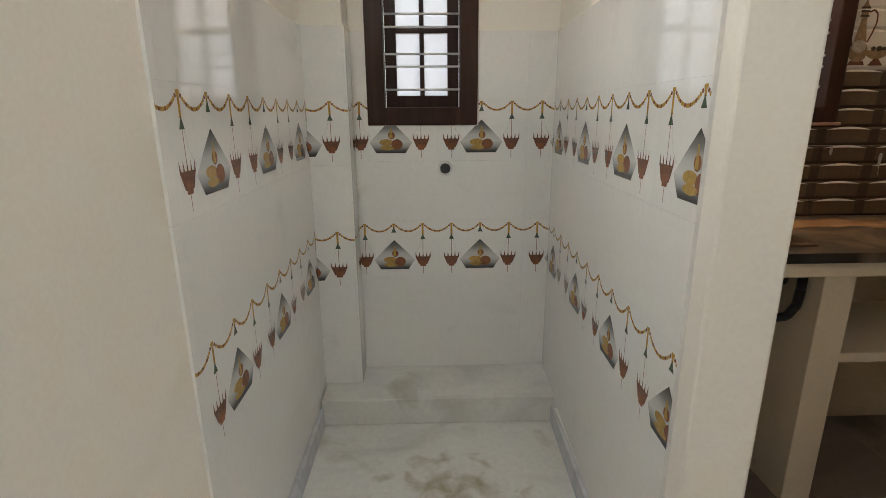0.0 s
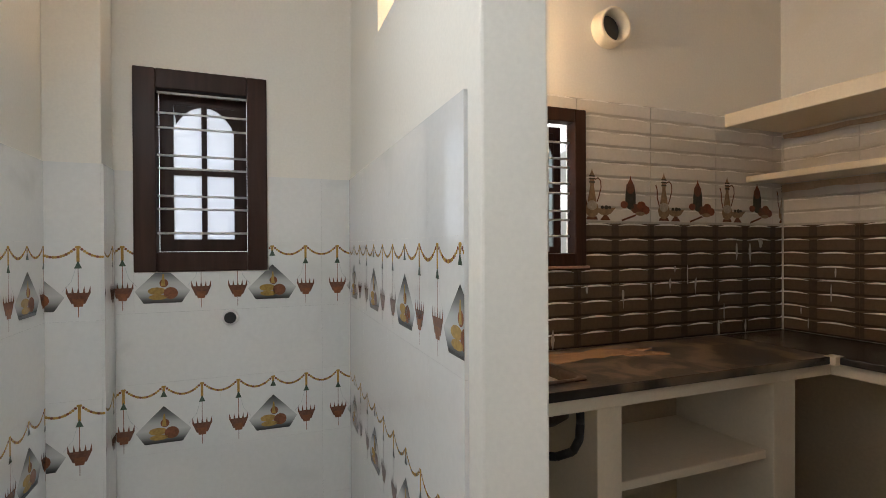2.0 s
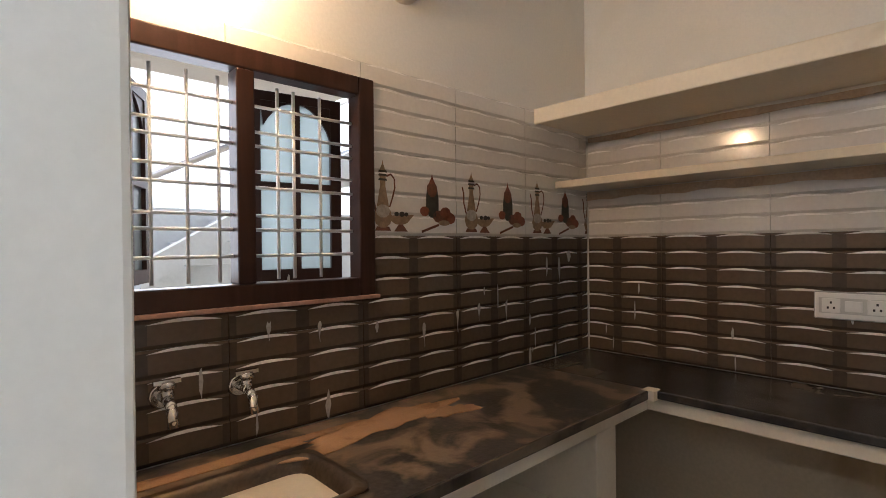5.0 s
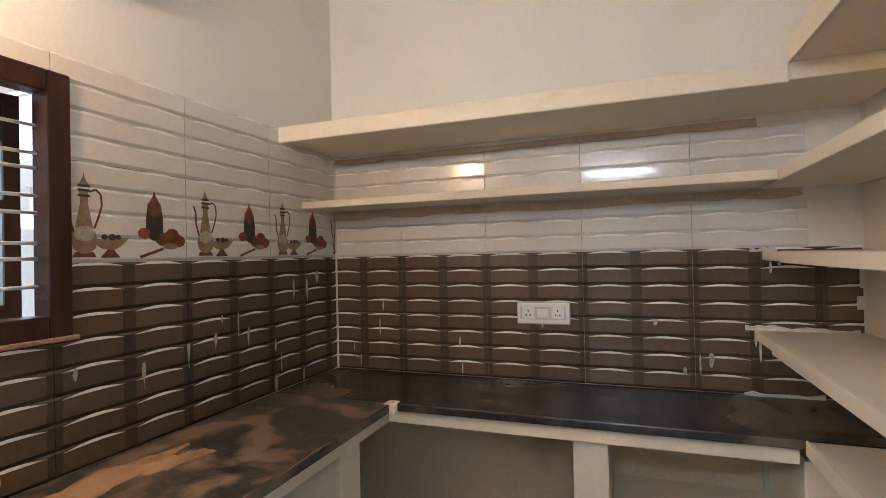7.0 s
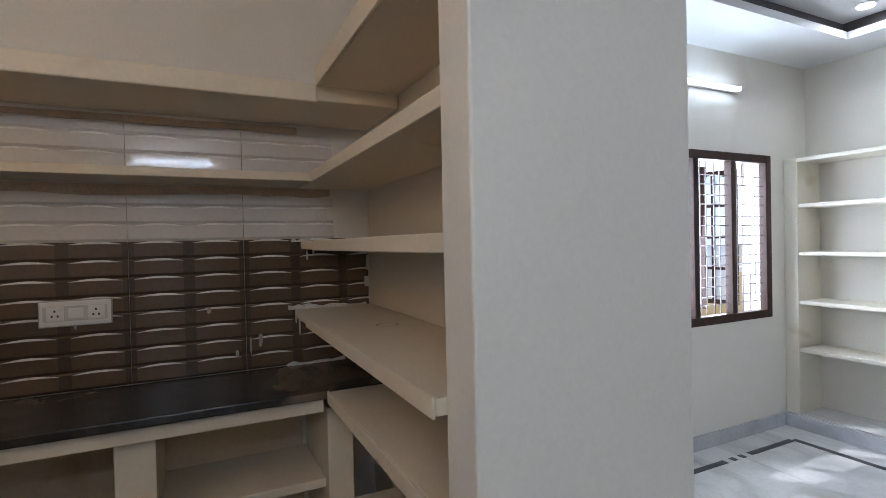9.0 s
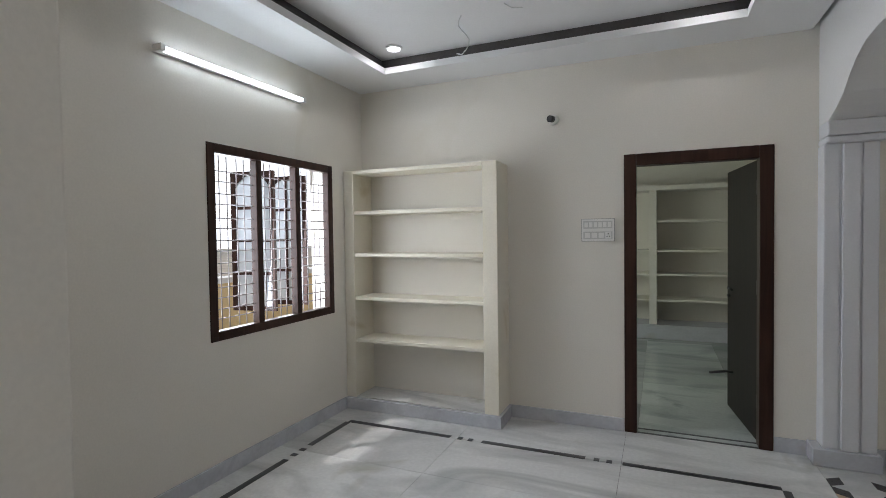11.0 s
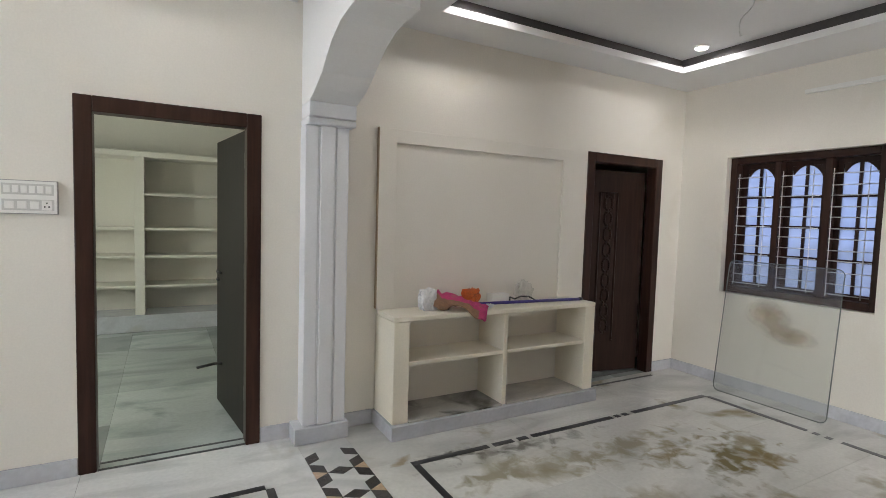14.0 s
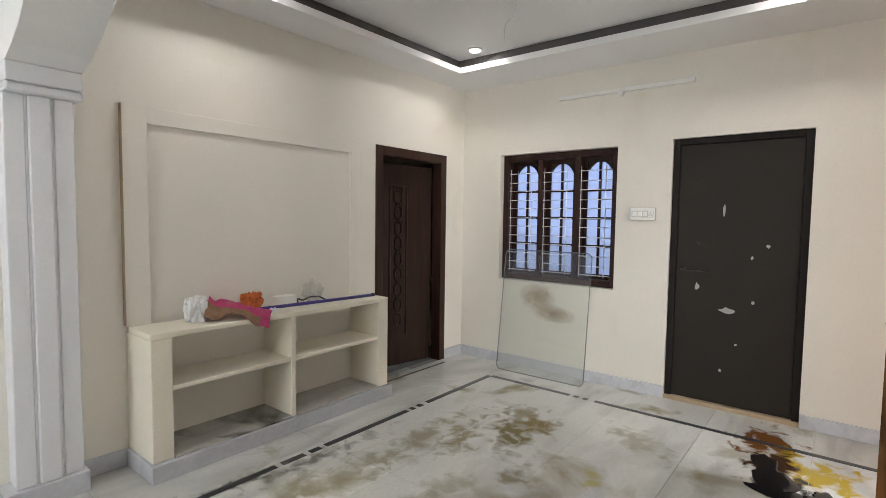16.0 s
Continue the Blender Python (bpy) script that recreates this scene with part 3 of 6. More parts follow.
for q in ((2.70, 3.13, 1.05, 1.17), (2.70, 3.13, 0.38, 0.48)):
    block("pier", (*q, -0.011, CT - 0.086), WARM, base)
# tan sheets behind the bays carry their shade in the colour
block("bay_back", (0.918, 3.118, 2.396, 2.4085, -0.010, CT - 0.087), BAYSHADE, base, "tan plaster with the bay's shade in its colour")
block("bay_back", (3.119, 3.1285, 0.50, 2.3955, -0.010, CT - 0.087), BAYSHADE, base, "tan plaster with the bay's shade in its colour")
block("bay_shelf", (1.571, 2.349, 1.93, 2.405, 0.53, 0.565), WARM, base)
block("bay_shelf", (2.74, 3.13, 0.481, 1.049, 0.54, 0.575), WARM, base)

up = thing("granite_offcut", 0.97, 2.38, CT, "upright black granite strip with a chipped cement edge", "stone")
block("stone", (0.917, 0.938, 2.376, 2.3935, CT, 1.29), BLACK_STONE, up)
bm = bmesh.new()
for k in range(6):
    box(bm, 0.9385 + 0.003 * math.sin(k * 1.1), 0.957 + 0.004 * math.sin(k * 1.7), 2.372, 2.3935, CT + k * 0.0575, CT + (k + 1) * 0.0575)
part("cement_edge", bm, WARM, up, "rough cream cement edge")

sink = thing("sink", 1.245, 2.07, CT - 0.2, "stainless steel sink bowl let into the worktop", "sink")
bm = bmesh.new()
x0, x1, y0, y1, d = 1.02, 1.47, 1.92, 2.225, 0.17
ring = [(x0, y0), (x1, y0), (x1, y1), (x0, y1)]
levels_ = [(0.0, CT + 0.006), (0.022, CT + 0.006), (0.03, CT - 0.01), (0.045, CT - d + 0.03), (0.075, CT - d)]
loops = []
for inset, z in levels_:
    pts = []
    rr = 0.045
    for cx, cy, a0 in ((x1 - inset - rr, y1 - inset - rr, 0), (x0 + inset + rr, y1 - inset - rr, 90), (x0 + inset + rr, y0 + inset + rr, 180), (x1 - inset - rr, y0 + inset + rr, 270)):
        pts += [(cx + rr * math.cos(radians(a0 + k * 22.5)), cy + rr * math.sin(radians(a0 + k * 22.5)), z) for k in range(5)]
    loops.append([bm.verts.new(p) for p in pts])
for a, b in zip(loops, loops[1:]):
    for i in range(len(a)):
        f = bm.faces.new((a[i], a[(i + 1) % len(a)], b[(i + 1) % len(a)], b[i]))
        f.smooth = True
bm.faces.new(loops[-1])
# dusty steel, its colour taken down so the bowl looks shaded inside
bowl = part("bowl", bm, material("darkened_dusty_steel", (0.15, 0.115, 0.085), 0.42, 0.85, 0.25, 9, 90, 0.1, dirt=(0.16, 0.11, 0.07), dirt_at=0.5, dirt_scale=6), sink)
sol = bowl.modifiers.new("thick", "SOLIDIFY")
sol.thickness, sol.offset = 0.003, 1
bm = bmesh.new()
tube(bm, (1.245, 2.07, CT - d - 0.012), (1.245, 2.07, CT - d + 0.002), 0.04, 16)
part("drain", bm, DARKPLASTIC, sink, "dark waste outlet")
trap = thing("waste_pipe", 1.33, 2.1, 0.45, "black plastic waste pipe under the sink", "pipe")
bm = bmesh.new()
pipe(bm, [(1.245, 2.07, CT - d - 0.013), (1.245, 2.08, 0.68), (1.245, 2.12, 0.65), (1.245, 2.3955, 0.64)], 0.02, 10)
part("pipe", bm, DARKPLASTIC, trap)
bm = bmesh.new()
pipe(bm, [(1.440, 1.95, 0.835), (1.440, 1.95, 0.79), (1.435, 1.95, 0.735), (1.412, 1.955, 0.695), (1.36, 1.98, 0.675), (1.262, 2.06, 0.675)], 0.015, 10)
part("overflow_hose", bm, DARKPLASTIC, trap, "black corrugated overflow hose")


def tap(x, z):
    t = thing("tap", x, 2.40, z, "small chrome wall tap over the sink", "tap", "kitchen taps")
    bm = bmesh.new()
    tube(bm, (x, 2.40, z), (x, 2.389, z), 0.032, 16, 0.026)
    part("flange", bm, CHROME, t)
    bm = bmesh.new()
    pipe(bm, [(x, 2.39, z), (x, 2.33, z), (x, 2.305, z - 0.01), (x, 2.295, z - 0.055)], 0.012, 10)
    tube(bm, (x, 2.345, z), (x, 2.345, z + 0.03), 0.014, 10)
    part("spout", bm, CHROME, t)
    bm = bmesh.new()
    tube(bm, (x, 2.345, z + 0.03), (x, 2.345, z + 0.045), 0.022, 10, 0.016)
    box(bm, x - 0.03, x + 0.03, 2.338, 2.352, z + 0.040, z + 0.05)
    part("knob", bm, CHROME, t)


tap(1.165, 1.115), tap(1.355, 1.105)

SAND = material("dry_sand", (0.42, 0.25, 0.14), 0.9, vary=0.12, scale=14, fine=200, bump=0.6, dirt=(0.30, 0.17, 0.09), dirt_at=0.58, dirt_scale=12)


def spill(name, cx, cy, z, rx, ry, height, mat, label, category, seed, turn=0.0):
    """A thin uneven heap or puddle with a ragged outline."""
    rs = random.Random(seed)
    bm = bmesh.new()
    n = 40
    ph = [rs.uniform(0, 6.28) for _ in range(5)]
    rim = []
    for i in range(n):
        a = i * 2 * math.pi / n
        k = 1 + 0.22 * math.sin(2 * a + ph[0]) + 0.16 * math.sin(3 * a + ph[1]) + 0.12 * math.sin(5 * a + ph[2]) + 0.09 * math.sin(9 * a + ph[3]) + rs.uniform(-0.06, 0.06)
        x, y = rx * k * math.cos(a), ry * k * math.sin(a)
        rim.append((cx + x * math.cos(turn) - y * math.sin(turn), cy + x * math.sin(turn) + y * math.cos(turn)))
    rings = []
    for share, lift in ((1.0, 0.0), (0.97, 0.5), (0.6, 0.8), (0.25, 1.0)):
        rings.append([bm.verts.new((cx + (x - cx) * share, cy + (y - cy) * share, z + height * lift)) for x, y in rim])
    for a, b in zip(rings, rings[1:]):
        for i in range(n):
            bm.faces.new((a[i], a[(i + 1) % n], b[(i + 1) % n], b[i])).smooth = True
    bm.faces.new(rings[-1])
    bm.faces.new(rings[0][::-1])
    return tagged(made(name, finish(bm), mat), label, category, kind="stuff")


spill("sand", 1.72, 2.25, CT + 0.0005, 0.25, 0.075, 0.006, SAND, "spilled orange-brown sand on the worktop", "sand", 3, 0.1)
spill("sand", 1.30, 2.30, CT + 0.0005, 0.30, 0.035, 0.004, SAND, "thin line of sand behind the sink", "sand", 8)
spill("sand", 1.95, 2.19, CT + 0.0005, 0.09, 0.05, 0.004, SAND, "spilled orange-brown sand on the worktop", "sand", 11)

rim_ = thing("tile_grout_lines", 1.4, 2.39, 1.31, "rough cream cement joints beside the tiles", "grout")
block("corner_joint", (3.1165, 3.1255, 2.386, 2.3945, CT + 0.001, 2.0), TPALE_, rim_, "pale vertical corner joint", 0.002)
block("sill_joint", (0.985, 1.815, 2.375, 2.3945, 1.308, 1.3205), REDCEMENT, rim_, "reddish cement under the window frame", 0.003)

# loft and shelves of the kitchen, pantry boards at the side
loft = thing("loft_shelf", 2.9, 1.4, 2.02, "deep cream plastered loft slab over the worktop", "shelf")
block("slab", (2.695, 3.132, 0.16, 2.405, 2.03, 2.088), WARM, loft, bevel=0.006)
block("nosing", (2.688, 2.706, 0.49, 2.403, 2.022, 2.092), WARM, loft, "thick plastered front edge", 0.006)
mid = thing("wall_shelf", 3.0, 1.4, 1.75, "thin cream shelf under the loft", "shelf")
block("board", (2.845, 3.122, 0.49, 2.395, 1.747, 1.77), WARM, mid, bevel=0.005)
block("nosing", (2.836, 2.848, 0.492, 2.393, 1.742, 1.775), WARM, mid, "plastered front edge", 0.004)
for z0, z1, x1, label in ((2.082, 2.15, 2.69, "thick cream top board of the pantry shelves"), (1.74, 1.776, 3.122, "cream plastered pantry board"), (1.466, 1.500, 3.122, "cream plastered pantry board"), (1.160, 1.196, 3.122, "cream plastered pantry board, dusty"), (0.905, 0.945, 2.625, "cream plastered pantry board, dusty"), (0.46, 0.50, 2.69, "cream plastered pantry board, dusty")):
    b = thing("pantry_shelf", 2.3, 0.33, z0, label, "shelf", "pantry shelves")
    block("board", (1.620, x1, 0.159, 0.487 if z0 != 1.160 else 0.52, z0, z1), WARM, b, bevel=0.006)
    yf = 0.487 if z0 != 1.160 else 0.52
    block("nosing", (1.620, min(x1, 2.83), yf, yf + 0.008, z0 - 0.003, z1 + 0.003), WARM, b, "uneven plastered front edge", 0.003)


def socket(name, m, w, h, label, rows, category="switchboard"):
    """A surface plate facing -y of its pose, with a row of modules."""
    t = new(name)
    t.matrix_world = m
    bpy.context.view_layer.update()
    tagged(t, label, category)

    def local(pname, dims, mat, lab="", bevel=0.003):
        bm = bmesh.new()
        box(bm, *dims)
        ob = made(pname, finish(bm, bevel), mat)
        ob.parent = t
        return tagged(ob, lab)

    # grey rim added round the plate to draw its outline shadow
    local("back_box", (-w / 2 - 0.004, w / 2 + 0.004, -0.008, 0.0125, -h / 2 - 0.004, h / 2 + 0.004), GREYBOX, "grey rim standing for the plate's edge shadow")
    local("plate", (-w / 2, w / 2, -0.012, -0.0085, -h / 2, h / 2), PLASTIC)
    for z, kinds in rows:
        local("row_surround", (-w * 0.45, w * 0.45, -0.0128, -0.0086, z - 0.0285, z + 0.0285), SURROUND, "grey surround of the modules", 0.001)
        step = w * 0.86 / len(kinds)
        for i, kind in enumerate(kinds):
            x = -w * 0.43 + (i + 0.5) * step
            if kind == "s":
                local("rocker", (x - step * 0.38, x + step * 0.38, -0.017, -0.011, z - 0.019, z + 0.019), PLASTIC, "white rocker switch", 0.002)
            else:
                local("outlet", (x - step * 0.42, x + step * 0.42, -0.015, -0.011, z - 0.026, z + 0.026), PLASTIC, "white socket outlet", 0.002)
                for dx, dz in ((-0.009, -0.008), (0.009, -0.008), (0, 0.011)):
                    local("pin_hole", (x + dx - 0.003, x + dx + 0.003, -0.0165, -0.0145, z + dz - 0.004, z + dz + 0.004), DARKPLASTIC, "dark pin hole", 0)
    return t


socket("switchboard", pose(3.118, 1.33, 1.247, 0, 0, -90), 0.225, 0.092, "white double socket plate on brown tiles", [(0, "oso")])
socket("switchboard", pose(1.045, YS + 0.013, 1.52, 0, 0, 180), 0.235, 0.165, "white two-row switchboard on the cream wall", [(0.04, "ssssss"), (-0.04, "ssso")])
socket("switchboard", pose(XW + 0.013, -1.615, 1.525, 0, 0, 90), 0.20, 0.10, "white switchboard beside the window", [(0, "ssso")])

vent = thing("vent_pipe", 1.94, 2.41, 2.42, "cream exhaust pipe stub with a black disc standing for the shaded bore", "pipe")
# black disc on the unpierced wall stands for the shade inside the pipe
bm = bmesh.new()
tube(bm, (1.94, 2.404, 2.42), (1.94, 2.4095, 2.42), 0.066, 24)
part("bore", bm, DARKPLASTIC, vent, "black disc standing for the pipe's shaded hollow")
bm = bmesh.new()
profile = ((0.088, 2.41), (0.085, 2.345), (0.079, 2.338), (0.070, 2.345), (0.068, 2.4095))
rings = [[bm.verts.new((1.94 + r * math.cos(i * math.pi / 16), y, 2.42 + r * math.sin(i * math.pi / 16))) for i in range(32)] for r, y in profile]
for p, q in zip(rings, rings[1:]):
    for i in range(32):
        bm.faces.new((p[i], p[(i + 1) % 32], q[(i + 1) % 32], q[i])).smooth = True
part("pipe_stub", bm, WARM, vent)

bulb = thing("wall_bulb", 1.22, 2.41, 2.25, "lit warm filament bulb in a wall holder", "lamp")
bm = bmesh.new()
tube(bm, (1.22, 2.41, 2.25), (1.22, 2.375, 2.25), 0.032, 16, 0.024)
part("holder", bm, PLASTIC, bulb)
bm = bmesh.new()
bmesh.ops.create_uvsphere(bm, u_segments=16, v_segments=10, radius=0.028, matrix=Matrix.Translation((1.22, 2.335, 2.25)))
tube(bm, (1.22, 2.376, 2.25), (1.22, 2.352, 2.25), 0.014, 12, 0.02)
ob = part("globe", bm, glow("bulb_light", (1, 0.6, 0.3), 40), bulb, "glowing glass globe")
ob.visible_shadow = False


def tube_light(x, y, z, facing, lit, label):
    """A batten with a tube 1.2 m long on a wall that faces +x or -x."""
    t = thing("tube_light", x, y, z, label, "lamp")
    s = facing
    block("batten", (min(x, x + s * 0.03), max(x, x + s * 0.03), y - 0.6, y + 0.6, z - 0.018, z + 0.018), PLASTIC, t)
    if lit:
        bm = bmesh.new()
        tube(bm, (x + s * 0.05, y - 0.575, z), (x + s * 0.05, y + 0.575, z), 0.013, 12)
        ob = part("tube", bm, TUBE_GLOW, t, "glowing white tube")
        ob.visible_shadow = False
    for d in (-0.59, 0.59):
        block("holder", (min(x, x + s * 0.07), max(x, x + s * 0.07), y + d - 0.015, y + d + 0.015, z - 0.02, z + 0.02), PLASTIC, t)
    return t


TUBE_GLOW = glow("tube_light", (0.86, 0.95, 1), 14)
tube_light(XE, -2.03, 2.53, -1, True, "lit white tube light above the hall window")
tube_light(-0.345, 1.33, 2.34, 1, True, "lit white tube light high on the passage wall")
fit_ = thing("tube_batten", XW, -2.0, 2.58, "unlit pale tube light batten over the living room window", "lamp")
block("batten", (XW, XW + 0.03, -2.41, -1.25, 2.562, 2.597), PLASTIC, fit_)
bm = bmesh.new()
tube(bm, (XW, -1.83, 2.555), (XW + 0.05, -1.83, 2.555), 0.022, 12)
part("starter", bm, PLASTIC, fit_)

# ---- hall and living room ----
unit = thing("built_in_shelves", 2.4, -3.35, 0, "built-in cream shelf unit with empty boards on a marble plinth", "shelves")
FY = -3.195
block("plinth", (1.730, 3.13, YS, FY + 0.02, 0.0, 0.10), SKIRT, unit, "grey marble plinth", 0.004)
block("side_panel", (1.750, 1.868, YS, FY, 0.101, 2.060), SHELFPAINT, unit, bevel=0.006)
block("side_panel", (3.035, 3.133, YS, FY, 0.101, 2.060), SHELFPAINT, unit, bevel=0.006)
block("top_board", (1.869, 3.034, YS, FY, 2.03, 2.060), SHELFPAINT, unit, bevel=0.005)
for z in (1.713, 1.35, 0.977, 0.612):
    block("board", (1.869, 3.034, YS, FY - 0.01, z - 0.03, z), SHELFPAINT, unit, bevel=0.004)
block("bottom_slab", (1.869, 3.034, YS, FY - 0.004, 0.101, 0.112), MARBLE, unit, "dusty marble bottom", 0.002)

cctv = thing("ceiling_camera_stub", 1.375, YS, 2.383, "small black round camera stub on a white base", "camera")
bm = bmesh.new()
tube(bm, (1.375, YS, 2.383), (1.375, YS + 0.045, 2.383), 0.042, 16, 0.036)
part("base", bm, PLASTIC, cctv)
bm = bmesh.new()
tube(bm, (1.375, YS + 0.04, 2.383), (1.395, YS + 0.075, 2.383), 0.026, 14)
part("lens_barrel", bm, DARKPLASTIC, cctv, "black barrel")

# pilaster, capital and arched beam
col = thing("pilaster", -0.47, -3.42, 0, "pale fluted wall pilaster with a stepped capital", "column")
block("base_block", (-0.63, -0.275, YS, -3.335, 0, 0.11), SKIRT, col, "grey marble base", 0.006)
for x0, x1, y1 in ((-0.61, -0.527, -3.362), (-0.515, -0.425, -3.352), (-0.413, -0.33, -3.362)):
    block("shaft_strip", (x0, x1, YS, y1, 0.111, 2.03), PALE, col, bevel=0.006)
block("shaft_core", (-0.60, -0.34, YS, -3.371, 0.111, 2.03), PALE, col, bevel=0.002)
block("capital", (-0.642, -0.330, YS, -3.312, 2.031, 2.075), PALE, col, bevel=0.014)
block("capital", (-0.635, -0.335, YS, -3.30, 2.076, 2.165), PALE, col, bevel=0.006)
bm = bmesh.new()
curve = [(-3.30, 2.166), (-3.16, 2.21), (-3.03, 2.27), (-2.94, 2.335), (-2.84, 2.40), (-2.70, 2.45), (-2.55, 2.463), (-2.415, 2.464), (-2.413, 2.555), (-2.33, 2.566), (-2.27, 2.605), (-2.20, 2.61)]
slab(bm, [(YS, 2.166)] + [(y, z) for y, z in curve] + [(YN, 2.61), (YN, 2.93), (YS, 2.93)], (-0.635, 0, 0), (0, 1, 0), (0, 0, 1), 0.30)
structure("beam", bm, [WHITE], "white ceiling beam ending in a curved bracket", "beam", 0.004)

# raised wall panel over the low unit
bm = bmesh.new()
box(bm, -0.990, -0.860, YS, YS + 0.034, 0.82, 2.088)
box(bm, -2.66, -2.542, YS, YS + 0.020, 0.82, 2.088)
box(bm, -2.542, -0.990, YS, YS + 0.022, 1.992, 2.088)
structure("trim_panel", bm, [CREAM], "raised plaster border framing the television wall", "trim", 0.003)

bm = bmesh.new()
box(bm, -0.8595, -0.856, YS, YS + 0.036, 0.825, 2.086)
structure("trim_edge", bm, [BAREPLASTER], "unpainted brown edge of the plaster border", "trim")

tv = thing("low_unit", -1.78, -3.33, 0, "low cream plastered unit with four open bays", "cabinet")
block("plinth", (-2.69, -0.852, YS, -3.13, 0, 0.098), SKIRT, tv, "grey marble plinth", 0.005)
block("side_panel", (-0.982, -0.868, YS, -3.16, 0.099, 0.786), SHELFPAINT, tv, bevel=0.006)
block("side_panel", (-2.662, -2.556, YS, -3.16, 0.099, 0.786), SHELFPAINT, tv, bevel=0.006)
block("divider", (-1.788, -1.750, YS, -3.165, 0.099, 0.786), SHELFPAINT, tv, bevel=0.004)
block("top_board", (-2.664, -0.866, YS + 0.036, -3.158, 0.787, 0.820), SHELFPAINT, tv, bevel=0.006)
for x0, x1 in ((-1.749, -0.983), (-2.555, -1.789)):
    block("shelf_board", (x0, x1, YS, -3.168, 0.484, 0.512), SHELFPAINT, tv, bevel=0.004)
# bay floors darker than the room's marble, the first one the most
BAYDARK = marble("dark_blotched_marble", (0.42, 0.41, 0.38), (0.22, 0.21, 0.19), 3.5, 0.5, (0.08, 0.075, 0.06), 0.50)
DULL = marble("grey_brown_marble", (0.50, 0.48, 0.44), (0.34, 0.32, 0.29), 3.5, 0.5, (0.24, 0.22, 0.18), 0.60)
block("bay_floor", (-1.749, -0.983, YS, -3.15, 0.0985, 0.110), BAYDARK, tv, "dark blotched bay floor", 0.002)
block("bay_floor", (-2.555, -1.789, YS, -3.15, 0.0985, 0.110), DULL, tv, "dull grey-brown bay floor", 0.002)


def crumpled(name, at, size, mat, label, category, seed, rough=0.55, detail=4, boxy=0.0):
    """A limp, folded lump: a sphere pushed in and out by noise and flattened on its support."""
    bm = bmesh.new()
    bmesh.ops.create_icosphere(bm, subdivisions=detail, radius=1.0)
    off = Vector((seed * 7.3, seed * 3.1, seed * 1.7))
    for v in bm.verts:
        k = 1 + rough * noise.noise(v.co * 1.6 + off) - rough * 1.3 * abs(noise.noise(v.co * 2.6 + off)) + rough * 0.5 * noise.noise(v.co * 5 + off)
        k /= max(abs(c) for c in v.co) ** boxy
        v.co = Vector((v.co.x * size[0] * k, v.co.y * size[1] * k, max(v.co.z * k, -0.75) * size[2]))
    low = min(v.co.z for v in bm.verts)
    for v in bm.verts:
        v.co += Vector((at[0], at[1], at[2] - low))
    for f in bm.faces:
        f.smooth = False
    return tagged(made(name, finish(bm), mat), label, category)


PINK = material("pink_cloth", (0.50, 0.05, 0.17), 0.85, vary=0.25, scale=25, fine=160, bump=0.6, dirt=(0.30, 0.17, 0.10), dirt_at=0.56, dirt_scale=9)
ORANGE = material("orange_cloth", (0.60, 0.14, 0.03), 0.7, vary=0.2, scale=25, fine=120, bump=0.5, dirt=(0.08, 0.03, 0.03), dirt_at=0.56, dirt_scale=14)
BAGWHITE = material("white_polythene", (0.72, 0.73, 0.75), 0.3, vary=0.1, scale=22, fine=90, bump=0.5, dirt=(0.35, 0.38, 0.42), dirt_at=0.60, dirt_scale=20)
BLUE = material("violet_blue_tube", (0.035, 0.022, 0.20), 0.4, vary=0.15, scale=20, fine=90, bump=0.05)
FILM = material("thin_clear_film", (0.62, 0.60, 0.54), 0.25, vary=0.1, scale=22, fine=90, bump=0.5)
TOP = 0.821
crumpled("plastic_bag", (-1.20, -3.33, TOP), (0.066, 0.046, 0.088), BAGWHITE, "crumpled white plastic bag with grey print", "bag", 2, 0.24, boxy=0.7)
bm = bmesh.new()
rs = random.Random(4)
nx_, ny_ = 16, 8
grid = [[None] * ny_ for _ in range(nx_)]
for i in range(nx_):
    for j in range(ny_):
        a, b = i / (nx_ - 1), j / (ny_ - 1) - 0.5
        x = -1.29 - 0.27 * a + 0.16 * b * (1 - 0.4 * a)
        y = -3.37 + 0.25 * a + 0.20 * b * (1 - 0.5 * a)
        z = max(TOP + 0.030 + 0.085 * (1 - a) * (1 - 4 * b * b) + 0.045 * noise.noise(Vector((a * 5, b * 7, 2))), TOP + 0.008)
        z -= max(0, y + 3.160) * 1.1
        grid[i][j] = bm.verts.new((x, y, z))
for i in range(nx_ - 1):
    for j in range(ny_ - 1):
        f = bm.faces.new((grid[i][j], grid[i + 1][j], grid[i + 1][j + 1], grid[i][j + 1]))
        f.smooth, f.material_index = True, int(j > 4 and i < 13)
cloth = tagged(made("cleaning_cloth", finish(bm), PINK), "crumpled pink cloth with brown backing", "cloth")
cloth.data.materials.append(material("brown_backing", (0.24, 0.14, 0.08), 0.85, vary=0.25, scale=25, fine=160, bump=0.5))
sol = cloth.modifiers.new("thick", "SOLIDIFY")
sol.thickness, sol.offset = 0.012, 0
crumpled("orange_cloth", (-1.60, -3.40, TOP), (0.075, 0.045, 0.075), ORANGE, "bunched orange and brown cloth", "cloth", 5, 0.35, boxy=0.4)
crumpled("paper_scrap", (-1.56, -3.30, TOP), (0.06, 0.03, 0.022), FILM, "small pale scrap of wrapping", "scrap", 7)
crumpled("paper_scrap", (-1.66, -3.25, TOP), (0.045, 0.025, 0.02), BAGWHITE, "small pale scrap of wrapping", "scrap", 9)
bx = thing("small_box", -1.86, -3.42, TOP, "small white cardboard box", "box")
